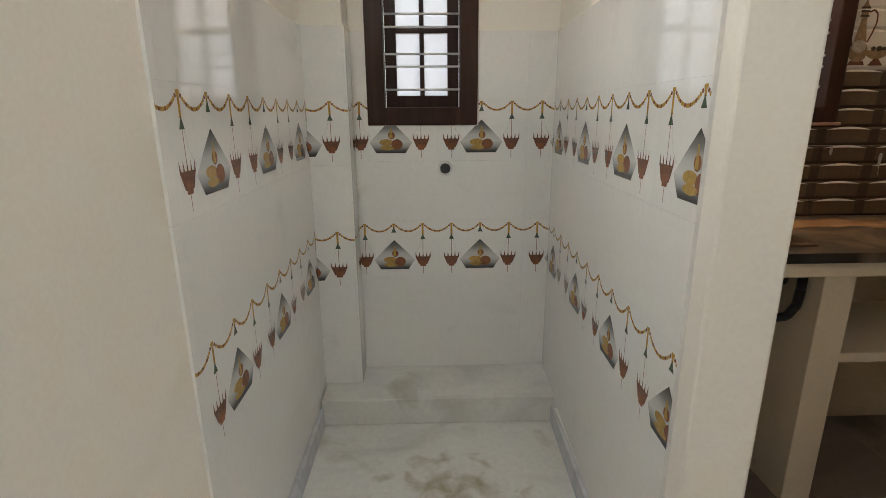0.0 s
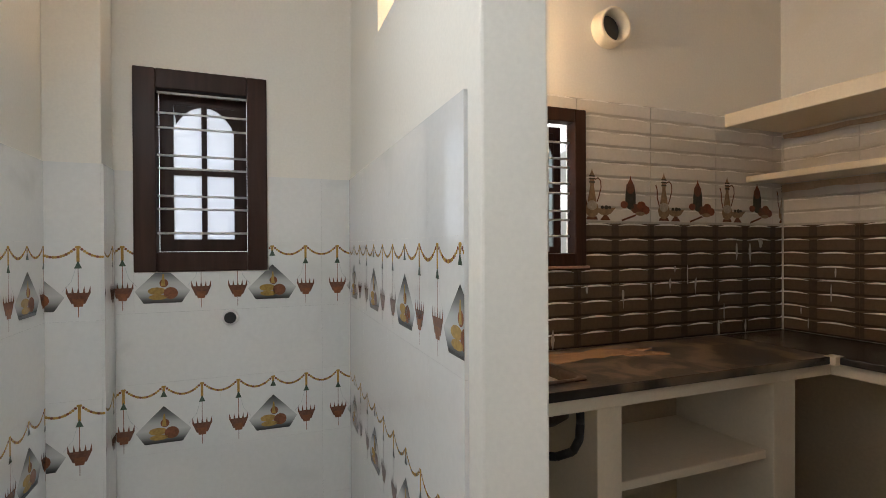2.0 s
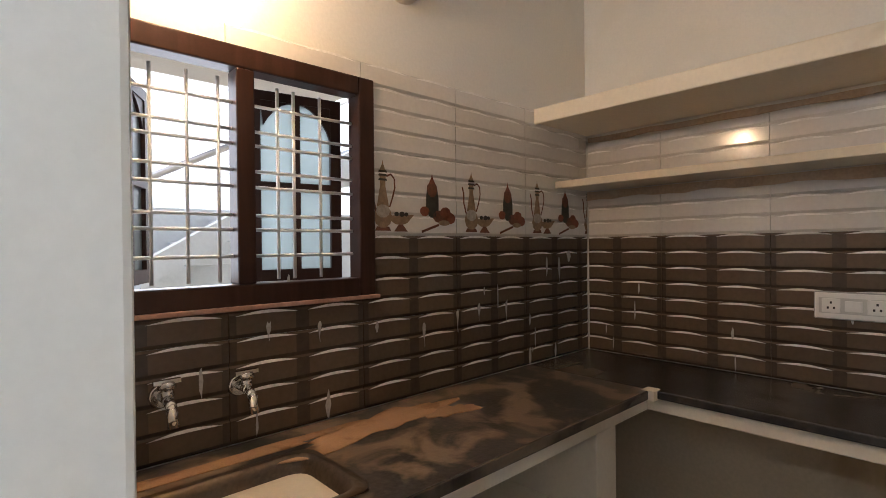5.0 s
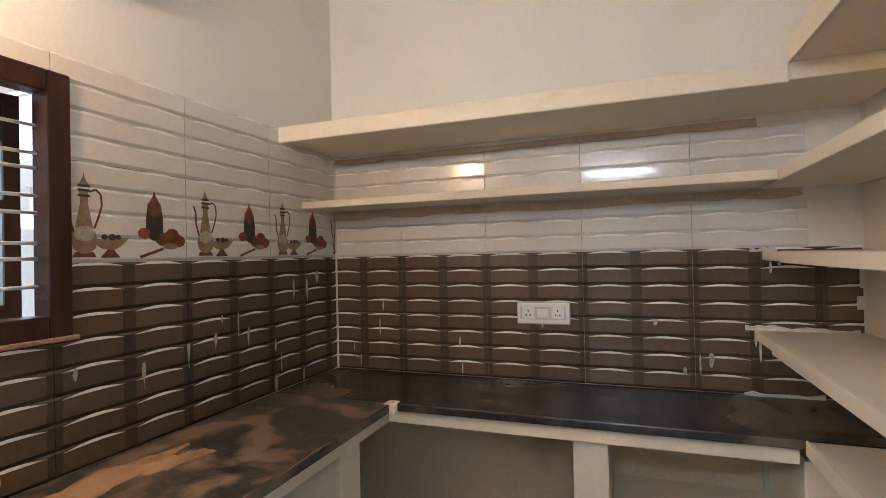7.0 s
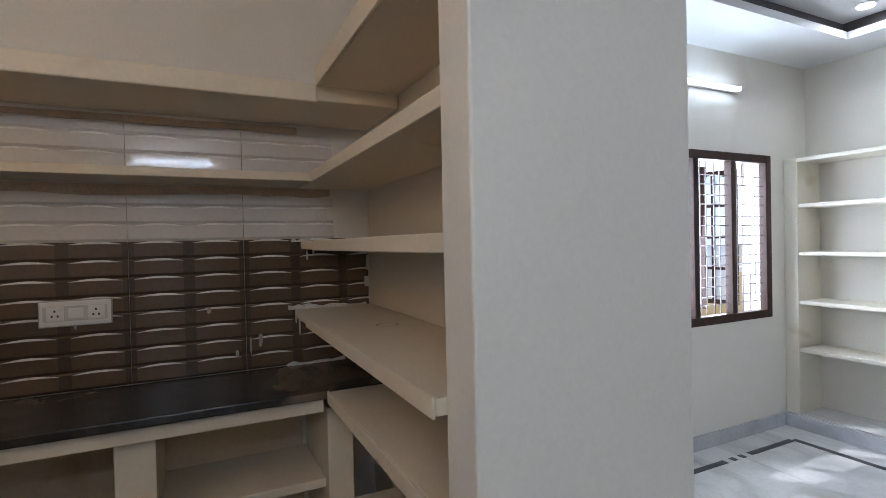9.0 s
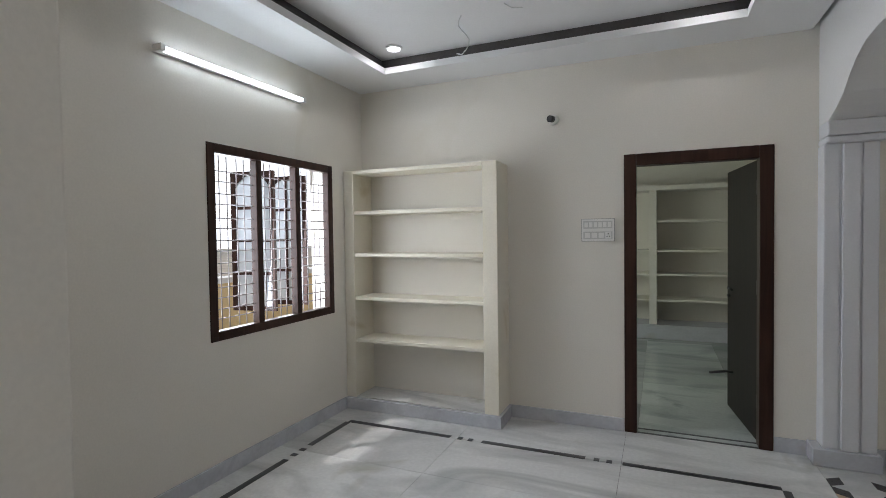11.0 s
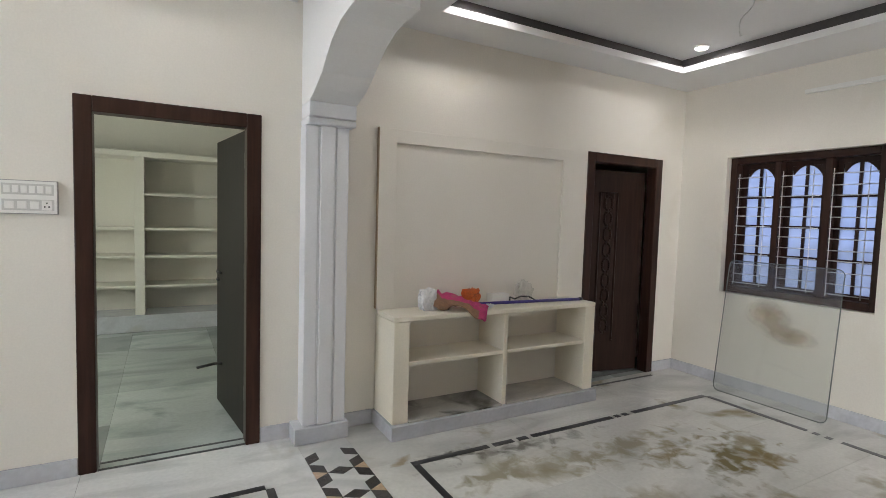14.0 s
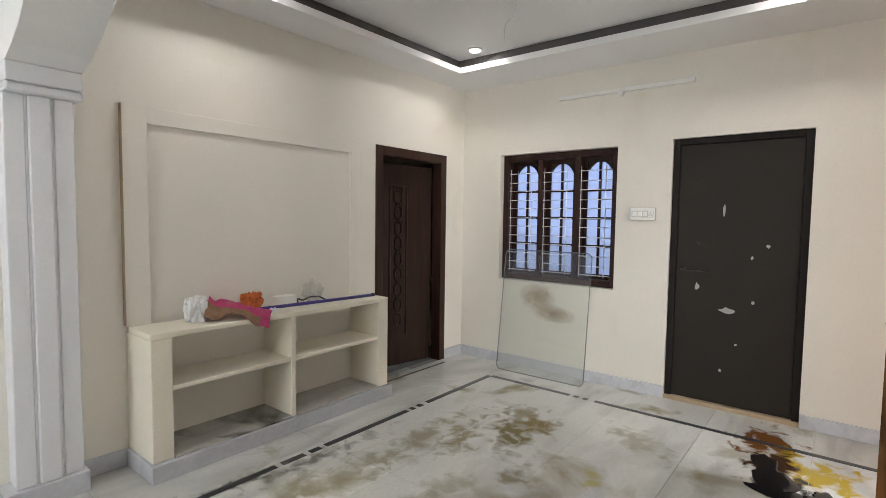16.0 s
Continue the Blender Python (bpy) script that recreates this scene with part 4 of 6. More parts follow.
block("carton", (-1.94, -1.78, -3.45, -3.37, TOP, TOP + 0.075), PLASTIC, bx)
crumpled("plastic_pouch", (-2.10, -3.40, TOP), (0.09, 0.04, 0.10), FILM, "crumpled clear plastic pouch", "bag", 12, 0.3)
wire_ = thing("black_cable", -2.0, -3.33, TOP, "loop of black cable with a plug", "cable")
bm = bmesh.new()
pipe(bm, [(-1.93, -3.35, TOP + 0.006), (-1.93, -3.35, TOP + 0.05), (-1.97, -3.34, TOP + 0.035), (-2.02, -3.33, TOP + 0.055), (-2.10, -3.33, TOP + 0.05), (-2.16, -3.32, TOP + 0.02), (-2.17, -3.32, TOP + 0.006)], 0.006, 6)
part("cord", bm, DARKPLASTIC, wire_)
pole = thing("mop_stick", -2.1, -3.28, TOP, "violet-blue plastic mop stick lying on the unit", "stick")
bm = bmesh.new()
tube(bm, (-1.50, -3.26, TOP + 0.034), (-2.58, -3.27, TOP + 0.013), 0.012, 10)
part("tube", bm, BLUE, pole)
bm = bmesh.new()
tube(bm, (-2.58, -3.27, TOP + 0.014), (-2.615, -3.27, TOP + 0.0135), 0.0135, 10)
part("end_cap", bm, DARKPLASTIC, pole, "black end cap")

# glass sheet leaning under the window
def oval_at(rx, rz):
    return [(rx * math.cos(i * math.pi / 12), rz * math.sin(i * math.pi / 12)) for i in range(24)]


glass = thing("glass_sheet", -4.0, -2.45, 0, "large clear glass sheet with rounded corners leaning on the wall", "glass")
o = Vector((-3.905, -2.895, 0.002))
u = Vector((-0.020, 0.885, 0)).normalized()
v = Vector((-0.192, -0.030, 1.160)).normalized()
W, H, R = 0.885, 1.18, 0.05
rim = []
for cx, cy, a0 in ((W - R, H - R, 0), (R, H - R, 90), (R, R, 180), (W - R, R, 270)):
    rim += [(cx + R * math.cos(radians(a0 + k * 15)), cy + R * math.sin(radians(a0 + k * 15))) for k in range(7)]
bm = bmesh.new()
slab(bm, rim, o, u, v, 0.006)
SHEET = pane_material("dusty_sheet_glass", (0.955, 0.968, 0.96), 0.05, 0.07)
ob = part("sheet", bm, SHEET, glass)
ob.visible_shadow = False
bm = bmesh.new()
w_ = u.cross(v)
pipe(bm, [o + u * a + v * b + w_ * 0.003 for a, b in rim + rim[:1]], 0.0045, 5)
part("ground_edge", bm, material("grey_green_edge", (0.16, 0.18, 0.17), 0.3, vary=0.15, scale=20, fine=80), glass, "dark grey-green ground edge")
MUD = material("mud_smear", (0.34, 0.25, 0.13), 0.8, vary=0.2, scale=12, fine=60, bump=0)
n, l = MUD.node_tree.nodes, MUD.node_tree.links
ball, cloud, times, fade = n.new("ShaderNodeTexGradient"), n.new("ShaderNodeTexNoise"), n.new("ShaderNodeMath"), n.new("ShaderNodeMath")
ball.gradient_type, times.operation, fade.operation = "SPHERICAL", "MULTIPLY", "MULTIPLY"
spot_at, shift = n.new("ShaderNodeTexCoord"), n.new("ShaderNodeMapping")
shift.inputs["Location"].default_value, shift.inputs["Scale"].default_value = (-1, -1, -1), (2, 2, 2)
l.new(spot_at.outputs["Generated"], shift.inputs["Vector"])
l.new(shift.outputs[0], ball.inputs[0])
cloud.inputs["Scale"].default_value = 9
l.new(ball.outputs["Fac"], times.inputs[0])
l.new(cloud.outputs["Fac"], times.inputs[1])
l.new(times.outputs[0], fade.inputs[0])
fade.inputs[1].default_value = 0.95
l.new(fade.outputs[0], n["Principled BSDF"].inputs["Alpha"])
for a, b, w1_, h1_ in ((0.38, 0.74, 0.20, 0.19), (0.55, 0.60, 0.24, 0.12)):
    bm = bmesh.new()
    slab(bm, oval_at(w1_, h1_), o + u * a + v * b + w_ * 0.0062, u, v, 0.0006)
    ob = part("mud_smear", bm, MUD, glass, "brown dried smear")
    ob.visible_shadow = False


def downlight(x, y):
    t = thing("downlight", x, y, 2.905, "round lit ceiling downlight", "lamp", "ceiling downlights")
    bm = bmesh.new()
    tube(bm, (x, y, 2.93), (x, y, 2.918), 0.062, 24, 0.056)
    part("trim_ring", bm, PLASTIC, t)
    bm = bmesh.new()
    tube(bm, (x, y, 2.9175), (x, y, 2.911), 0.046, 24)
    ob = part("diffuser", bm, DOWN_GLOW, t, "glowing diffuser")
    ob.visible_shadow = False


DOWN_GLOW = glow("downlight_glow", (1, 0.98, 0.95), 9)
for x, y in SPOTS:
    downlight(x, y)
for x, y, s in ((1.80, -2.62, 1), (-2.80, -2.10, -1)):
    t = thing("ceiling_wire", x, y, 2.6, "loose grey fan wire hanging from the ceiling", "wire")
    bm = bmesh.new()
    pts = [(x + 0.03 * math.sin(k * 0.9) * s, y - 0.012 * k, 2.93 - 0.028 * k) for k in range(8)]
    pipe(bm, pts + [(pts[-1][0] + 0.04 * s, pts[-1][1] - 0.02, pts[-1][2] - 0.02), (pts[-1][0] + 0.08 * s, pts[-1][1] - 0.03, pts[-1][2] - 0.005)], 0.004, 6)
    part("flex", bm, GRILL, t)
    bm = bmesh.new()
    pipe(bm, [(x - 0.3 * s, y + 0.05, 2.928), (x - 0.34 * s, y + 0.02, 2.905), (x - 0.40 * s, y - 0.02, 2.91)], 0.004, 6)
    part("flex", bm, GRILL, t)

# ---- bedrooms behind the doors ----
wall("wall_bedroom_back", "x", XW - 0.2, XE + 0.2, -7.82, -7.65, 0, 3.1, [], CREAM, "pale bedroom wall behind built-in shelves")
wall("wall_bedroom_side", "y", -7.65, YS - 0.14, -1.75, -1.6, 0, 3.1, [], CREAM, "wall between the two bedrooms")
wall("wall_bedroom_west", "y", -7.65, YS, XW - 0.2, XW, 0, 3.1, [], CREAM, "outer bedroom wall")
bm = bmesh.new()
box(bm, XW, XE, -7.65, YS - 0.14, 2.95, 3.1)
structure("ceiling_bedroom", bm, [WHITE], "plain bedroom ceiling", "ceiling")
bs = thing("bedroom_shelves", 0.4, -7.3, 0, "built-in cream bedroom shelves with a pale post", "shelves")
block("plinth", (-1.2, 1.6, -7.65, -7.15, 0, 0.20), SKIRT, bs, "grey marble plinth", 0.005)
block("top_board", (-1.2, 1.6, -7.65, -7.16, 2.085, 2.15), CREAM, bs)
block("post", (0.645, 0.748, -7.65, -7.17, 0.201, 2.084), CREAM, bs)
for z in (1.663, 1.250, 0.915, 0.555):
    block("board", (-1.2, 0.644, -7.65, -7.19, z - 0.03, z), CREAM, bs)
for z in (1.250, 0.915, 0.555):
    block("board", (0.749, 1.6, -7.65, -7.19, z - 0.03, z), CREAM, bs)

# ---- outside ----
GROUND = material("dusty_earth", (0.30, 0.26, 0.20), 0.9, vary=0.2, scale=0.8, fine=12, bump=0.5)
bm = bmesh.new()
for q in ((-400, XW - 0.2, -400, 400), (XE + 0.22, 400, -400, 400), (XW - 0.2, XE + 0.22, 3.15, 400), (XW - 0.2, XE + 0.22, -400, -7.82), (XW - 0.2, -0.53, YN + 0.2, 3.15), (0.92, XE + 0.22, 2.53, 3.15)):
    bm.faces.new([bm.verts.new(p) for p in ((q[0], q[2], -0.3), (q[1], q[2], -0.3), (q[1], q[3], -0.3), (q[0], q[3], -0.3))])
structure("ground", bm, [GROUND], "bare dusty ground around the house", "ground")
bm = bmesh.new()
box(bm, XW - 0.4, XE + 0.42, -7.8, 3.15, 3.1, 3.25)
structure("roof", bm, [WHITE], "flat concrete roof slab", "roof")
# unseen hood, added and sized to let in only a little sun
bm = bmesh.new()
box(bm, XE + 0.22, XE + 0.44, -3.3, -1.4, 2.17, 2.25)
structure("added_hood", bm, [CREAM], "unseen thin hood added to keep sun off the hall window", "hood")
# two more unseen hoods added over the north windows against the sun
for q in ((-0.3, 0.7, 3.15, 3.7, 2.32, 2.39), (0.93, 2.0, 2.53, 3.06, 2.12, 2.19)):
    bm = bmesh.new()
    box(bm, *q)
    structure("added_hood", bm, [CREAM], "unseen thin hood added over a window", "hood")
bm = bmesh.new()
box(bm, -3.9, -1.8, YN + 0.2, 2.6, -0.3, -0.03)
structure("porch", bm, [MARBLE], "marble porch step at the entrance", "porch")
YELLOW = material("yellow_house_paint", (0.72, 0.56, 0.30), 0.7, vary=0.06, scale=1.2, fine=30, bump=0.2)
low = thing("compound_wall", 5.6, -1.5, -0.3, "low yellow compound wall outside the hall window", "wall")
block("masonry", (5.5, 5.65, -7, 4.5, -0.3, 0.95), YELLOW, low)
block("coping", (5.46, 5.69, -7, 4.5, 0.951, 1.02), WHITE, low)
house = thing("neighbour_house", 30, 8, -0.3, "pale neighbouring house with dark windows", "house")
block("wall", (29, 36, 2, 16, -0.3, 4.2), YELLOW, house)
block("roof", (28.7, 36.3, 1.7, 16.3, 4.201, 4.4), WHITE, house)
for y in (4.5, 9, 13):
    for z in (1.0,):
        block("window", (28.95, 29.02, y - 0.6, y + 0.6, z, z + 1.3), DARKPLASTIC, house, "dark window")
LEAF = material("green_leaf", (0.07, 0.13, 0.03), 0.6, vary=0.35, scale=3, fine=30, bump=0.1)
BARK = material("brown_bark", (0.12, 0.08, 0.05), 0.9, vary=0.25, scale=8, fine=40, bump=0.5)


def tree(x, y, h, seed):
    t = thing("tree", x, y, -0.3, "small leafy green tree beyond the compound wall", "tree", "yard trees")
    rt = random.Random(seed)
    bm = bmesh.new()
    tube(bm, (x, y, -0.3), (x + 0.1, y, h * 0.55), 0.09, 8, 0.05)
    tips = []
    for k in range(7):
        a = k * 0.9 + rt.random()
        tip = (x + 0.9 * math.cos(a), y + 0.9 * math.sin(a), h * (0.6 + 0.4 * rt.random()))
        tube(bm, (x + 0.05, y, h * (0.35 + 0.03 * k)), tip, 0.03, 6, 0.008)
        tips.append(tip)
    part("trunk", bm, BARK, t)
    verts, faces = [], []
    for _ in range(1500):
        c = Vector(rt.choice(tips)) + Vector((rt.gauss(0, 0.38), rt.gauss(0, 0.38), rt.gauss(0, 0.32)))
        m = Euler((rt.uniform(0, 6), rt.uniform(0, 6), rt.uniform(0, 6))).to_matrix()
        k = len(verts)
        verts += [c + m @ Vector(p) for p in ((0, -0.09, 0), (0.04, 0, 0.012), (0, 0.09, 0), (-0.04, 0, 0.012))]
        faces.append((k, k + 1, k + 2, k + 3))
    data = bpy.data.meshes.new("crown")
    data.from_pydata(verts, [], faces)
    data.materials.append(LEAF)
    ob = new("crown", data)
    ob.parent = t
    ob.matrix_parent_inverse = t.matrix_world.inverted()


for x, y, h, s in ((7.2, -0.2, 2.6, 1), (7.8, 1.8, 3.0, 2), (7.4, -2.4, 2.3, 3), (8.2, 3.6, 2.8, 4)):
    tree(x, y, h, s)
# self-lit sheets added far off so the windows show bright sky
EASTGLOW = glow("white_backdrop_glow", (0.97, 0.99, 1.0), 3.2)
NORTHGLOW = glow("pale_backdrop_glow", (0.97, 0.99, 1.0), 0.8)
WESTGLOW = glow("blue_backdrop_glow", (0.40, 0.54, 1.0), 0.8)
for name, q, mat in (("backdrop_east", ((70, -160, -0.3), (70, 160, -0.3), (70, 160, 60), (70, -160, 60)), EASTGLOW), ("backdrop_north", ((-60, 90, -0.3), (120, 90, -0.3), (120, 90, 60), (-60, 90, 60)), NORTHGLOW), ("backdrop_west", ((-60, -90, -0.3), (-60, 80, -0.3), (-60, 80, 60), (-60, -90, 60)), WESTGLOW)):
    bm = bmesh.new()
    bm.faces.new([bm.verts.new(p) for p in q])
    structure(name, bm, [mat], "added glowing sheet standing for bright hazy sky", "backdrop")
# white stair flight and parapet behind the kitchen
STAIRWHITE = material("whitewashed_plaster", (0.60, 0.63, 0.63), 0.7, vary=0.05, scale=1.2, fine=40, bump=0.2)
stair = thing("outside_stair", 2.6, 4.2, -0.3, "whitewashed concrete stair flight behind the kitchen", "stairs")
block("back_wall", (0.9, 4.2, 4.7, 4.85, -0.3, 1.75), STAIRWHITE, stair)
bm = bmesh.new()
slab(bm, [(1.5, 1.25), (3.6, 2.45), (3.6, 2.6), (1.5, 1.40)], (0, 4.30, 0), (1, 0, 0), (0, 0, 1), 0.10)
part("stringer", bm, STAIRWHITE, stair)
for i in range(8):
    block("step", (1.5 + i * 0.26, 1.78 + i * 0.26, 4.302, 4.699, 1.22 + i * 0.15, 1.37 + i * 0.15), STAIRWHITE, stair)
bm = bmesh.new()
pipe(bm, [(1.3, 4.25, 1.0), (1.3, 4.25, 1.75), (3.6, 4.25, 2.95)], 0.02, 8)
part("handrail", bm, STEEL, stair)
block("support", (1.42, 1.62, 4.302, 4.699, -0.3, 1.22), STAIRWHITE, stair)

# ---- small pieces: floors, skirtings, inlays, tiles ----
def skirting(axis, a0, a1, at, side):
    """Marble skirting along a wall at the given place; side is the way it faces."""
    bm = bmesh.new()
    lo, hi = min(at, at + side * 0.014), max(at, at + side * 0.014)
    box(bm, *((a0, a1, lo, hi) if axis == "x" else (lo, hi, a0, a1)), 0, 0.10)
    structure("baseboard", bm, [SKIRT], "grey marble skirting", "skirting", 0.003)


for q in (("x", 0.861, 1.729, YS, 1), ("x", -0.274, -0.093, YS, 1), ("x", -0.851, -0.631, YS, 1), ("x", -2.837, -2.692, YS, 1), ("x", XW + 0.015, -3.825, YS, 1),
          ("y", -3.17, -0.03, XE, -1), ("y", YS + 0.001, -1.403, XW, 1), ("y", -0.473, YN, XW, 1), ("x", XW + 0.015, -3.351, YN, -1), ("x", -2.349, -0.33, YN, -1), ("x", 1.505, XE - 0.015, -0.03, -1)):
    skirting(*q)


def inlay(x0, x1, y0, y1, parent):
    bm = bmesh.new()
    box(bm, x0, x1, y0, y1, -0.004, 0.0022)
    ob = made("inlay_strip", finish(bm), LINE)
    ob.parent = parent


def soak(m, cx, cy, rx, ry, turn, colour, strength=1.0, grain=11.0, edge=0.75):
    """A soaked-in stain of its own shape in a floor material: an oval broken up by noise."""
    n, l = m.node_tree.nodes, m.node_tree.links
    b = n["Principled BSDF"]
    old = b.inputs["Base Color"].links[0].from_socket
    place = n.new("ShaderNodeNewGeometry").outputs["Position"]
    mp = n.new("ShaderNodeMapping")
    mp.vector_type = "TEXTURE"
    mp.inputs["Location"].default_value, mp.inputs["Rotation"].default_value, mp.inputs["Scale"].default_value = (cx, cy, 0), (0, 0, turn), (rx, ry, 1)
    l.new(place, mp.inputs["Vector"])
    ln, ns, ad, rg, mx = n.new("ShaderNodeVectorMath"), n.new("ShaderNodeTexNoise"), n.new("ShaderNodeMath"), n.new("ShaderNodeMapRange"), n.new("ShaderNodeMix")
    ln.operation, ad.operation, mx.data_type = "LENGTH", "MULTIPLY_ADD", "RGBA"
    l.new(mp.outputs[0], ln.inputs[0])
    ns.inputs["Scale"].default_value, ns.inputs["Detail"].default_value, ns.inputs["Distortion"].default_value = grain, 7, 0.5
    l.new(place, ns.inputs["Vector"])
    l.new(ns.outputs["Fac"], ad.inputs[0])
    ad.inputs[1].default_value = 2.6
    l.new(ln.outputs["Value"], ad.inputs[2])
    rg.inputs["From Min"].default_value, rg.inputs["From Max"].default_value = 2.0, 2.0 - edge
    rg.inputs["To Max"].default_value = strength
    l.new(ad.outputs[0], rg.inputs["Value"])
    l.new(rg.outputs[0], mx.inputs["Factor"])
    l.new(old, mx.inputs["A"])
    mx.inputs["B"].default_value = (*colour, 1)
    l.new(mx.outputs["Result"], b.inputs["Base Color"])


OLIVE, DUN, SOOT = (0.20, 0.165, 0.075), (0.36, 0.33, 0.24), (0.10, 0.095, 0.08)
for q in ((-2.75, -2.02, 0.60, 0.26, 0.45, OLIVE, 1.0), (-2.45, -2.25, 0.5, 0.16, 0.3, (0.26, 0.22, 0.12), 0.9), (-3.05, -2.1, 0.3, 0.2, 0.2, (0.30, 0.27, 0.18), 0.8), (-2.95, -1.92, 0.30, 0.20, 0.3, (0.22, 0.16, 0.06), 0.9), (-2.25, -2.42, 0.75, 0.20, 0.1, DUN, 0.9), (-1.7, -2.45, 0.6, 0.2, 0.0, DUN, 0.8),
          (-3.15, -1.30, 0.45, 0.20, 0.9, (0.40, 0.37, 0.30), 0.9), (-2.25, -1.70, 0.25, 0.15, 0.2, OLIVE, 0.8), (-2.5, -1.35, 0.20, 0.10, 0.4, (0.42, 0.36, 0.10), 0.9), (-1.9, -1.9, 0.3, 0.2, 0, DUN, 0.7),
          (-1.65, -2.72, 0.8, 0.10, 0.0, SOOT, 0.75), (-1.15, -2.80, 0.30, 0.09, 0.0, SOOT, 0.8), (-0.80, -2.86, 0.12, 0.07, 0.3, (0.36, 0.29, 0.19), 0.9), (-1.3, -2.5, 0.45, 0.16, 0.2, DUN, 0.9), (-3.68, -0.62, 0.40, 0.28, 0.1, (0.16, 0.06, 0.015), 1.0), (-3.35, -0.36, 0.42, 0.32, 0.4, (0.47, 0.33, 0.02), 1.0), (-3.28, -0.55, 0.42, 0.20, 0.1, (0.07, 0.03, 0.012), 1.0), (-3.02, -0.42, 0.34, 0.24, 0.6, (0.02, 0.018, 0.016), 1.0)):
    soak(MARBLE_DIRTY, *q[:7], grain=9.0, edge=0.35 if q[0] < -2.98 and q[1] > -0.8 else 0.6)
for q in ((0.28, 2.15, 0.30, 0.28, 0.2, (0.34, 0.30, 0.17), 0.8), (0.45, 1.75, 0.25, 0.3, 0.9, (0.36, 0.33, 0.2), 0.8), (2.7, 1.9, 0.5, 0.5, 0, (0.12, 0.10, 0.08), 0.8), (2.1, 1.8, 0.5, 0.4, 0, (0.2, 0.17, 0.13), 0.7)):
    soak(MARBLE_DIRTY, *q)
floor_ob = bpy.data.objects["floor"]
T = 0.022
for runs, y in (([(2.93, 2.045), (1.985, 1.95), (1.905, 1.87), (1.80, 1.075), (1.02, 0.985), (0.94, 0.905), (0.84, -0.03)], -2.925), ([(-0.85, -1.40), (-1.44, -1.60), (-1.64, -1.72), (-1.76, -2.53), (-2.57, -2.61), (-2.65, -2.70), (-2.76, -3.66)], -2.815)):
    for a, b in runs:
        inlay(min(a, b), max(a, b), y - T, y + T, floor_ob)
for x, runs in ((2.93, [(-2.90, -2.42), (-2.36, -2.32), (-2.27, -2.23), (-2.17, -0.4)]), (-0.05, [(-2.90, -0.4)]), (-0.87, [(-2.79, -0.3)]), (-3.67, [(-2.79, -2.02), (-1.98, -1.94), (-1.90, -1.86), (-1.80, 0.2)])):
    for a, b in runs:
        inlay(x - T, x + T, a, b, floor_ob)
for y in (-3.41, -3.60):
    inlay(-3.73, -2.89, y - 0.012, y + 0.012, floor_ob)
for y in (-3.515, -3.60):
    inlay(-0.01, 0.77, y - 0.010, y + 0.010, floor_ob)

# floor slabs, one piece each
slab_meshes = {}


def floor_slab(x0, y0, w, d, mat, z=0.0):
    key = (round(w, 3), round(d, 3), mat.name)
    if key not in slab_meshes:
        bm = bmesh.new()
        g = 0.0009
        box(bm, g, w - g, g, d - g, -0.014, 0)
        data = bpy.data.meshes.new("floor_slab")
        finish(bm).to_mesh(data)
        bm.free()
        data.materials.append(mat)
        slab_meshes[key] = data
    ob = new("floor_slab", slab_meshes[key])
    ob.location = (x0, y0, z)
    ob.parent = floor_ob


def lay(x0, x1, y0, y1, w, d, mat):
    nx, ny = max(1, round((x1 - x0) / w)), max(1, round((y1 - y0) / d))
    for i in range(nx):
        for j in range(ny):
            floor_slab(x0 + i * (x1 - x0) / nx, y0 + j * (y1 - y0) / ny, (x1 - x0) / nx, (y1 - y0) / ny, mat)


STRIP = (-0.609, -0.296)
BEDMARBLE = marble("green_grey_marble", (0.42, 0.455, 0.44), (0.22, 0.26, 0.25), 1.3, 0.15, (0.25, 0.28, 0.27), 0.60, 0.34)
lay(STRIP[1], XE, YS, 0.0, 1.15, 0.585, MARBLE)
lay(XW, STRIP[0], YS, YN, 1.18, 0.625, MARBLE_DIRTY)
lay(-0.33, 1.3, 0.0, 1.395, 0.81, 0.70, MARBLE)
# kitchen floor dusty, and toned darker so less light bounces into the bays
lay(1.3, XE, 0.0, 1.395, 0.92, 0.70, marble("toned_down_dusty_floor", (0.34, 0.31, 0.27), (0.22, 0.20, 0.18), 2.0, 0.35, (0.20, 0.17, 0.13), 0.55))
lay(STRIP[0], -0.33, 0.0, YN, 0.26, 0.44, MARBLE)
KFLOOR = marble("toned_down_brown_floor", (0.24, 0.20, 0.16), (0.14, 0.12, 0.10), 2.5, 0.45, (0.10, 0.08, 0.06), 0.52)
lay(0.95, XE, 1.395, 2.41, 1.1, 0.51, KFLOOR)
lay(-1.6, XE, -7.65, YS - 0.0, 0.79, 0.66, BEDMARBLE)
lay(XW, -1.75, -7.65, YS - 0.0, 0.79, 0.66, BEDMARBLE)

# star border: white ground, dark lozenges and brown points
BUFF = material("buff_stone", (0.42, 0.30, 0.19), 0.3, vary=0.2, scale=12, fine=60, bump=0.03)
DARKSTONE = material("dark_stone", (0.045, 0.042, 0.042), 0.25, vary=0.3, scale=14, fine=60, bump=0.03, random=0.5)
xm, half = (STRIP[0] + STRIP[1]) / 2, (STRIP[1] - STRIP[0]) / 2
lay(STRIP[0], STRIP[1], YS, 0.0, 0.27, 0.5, MARBLE)
loz_meshes = {}


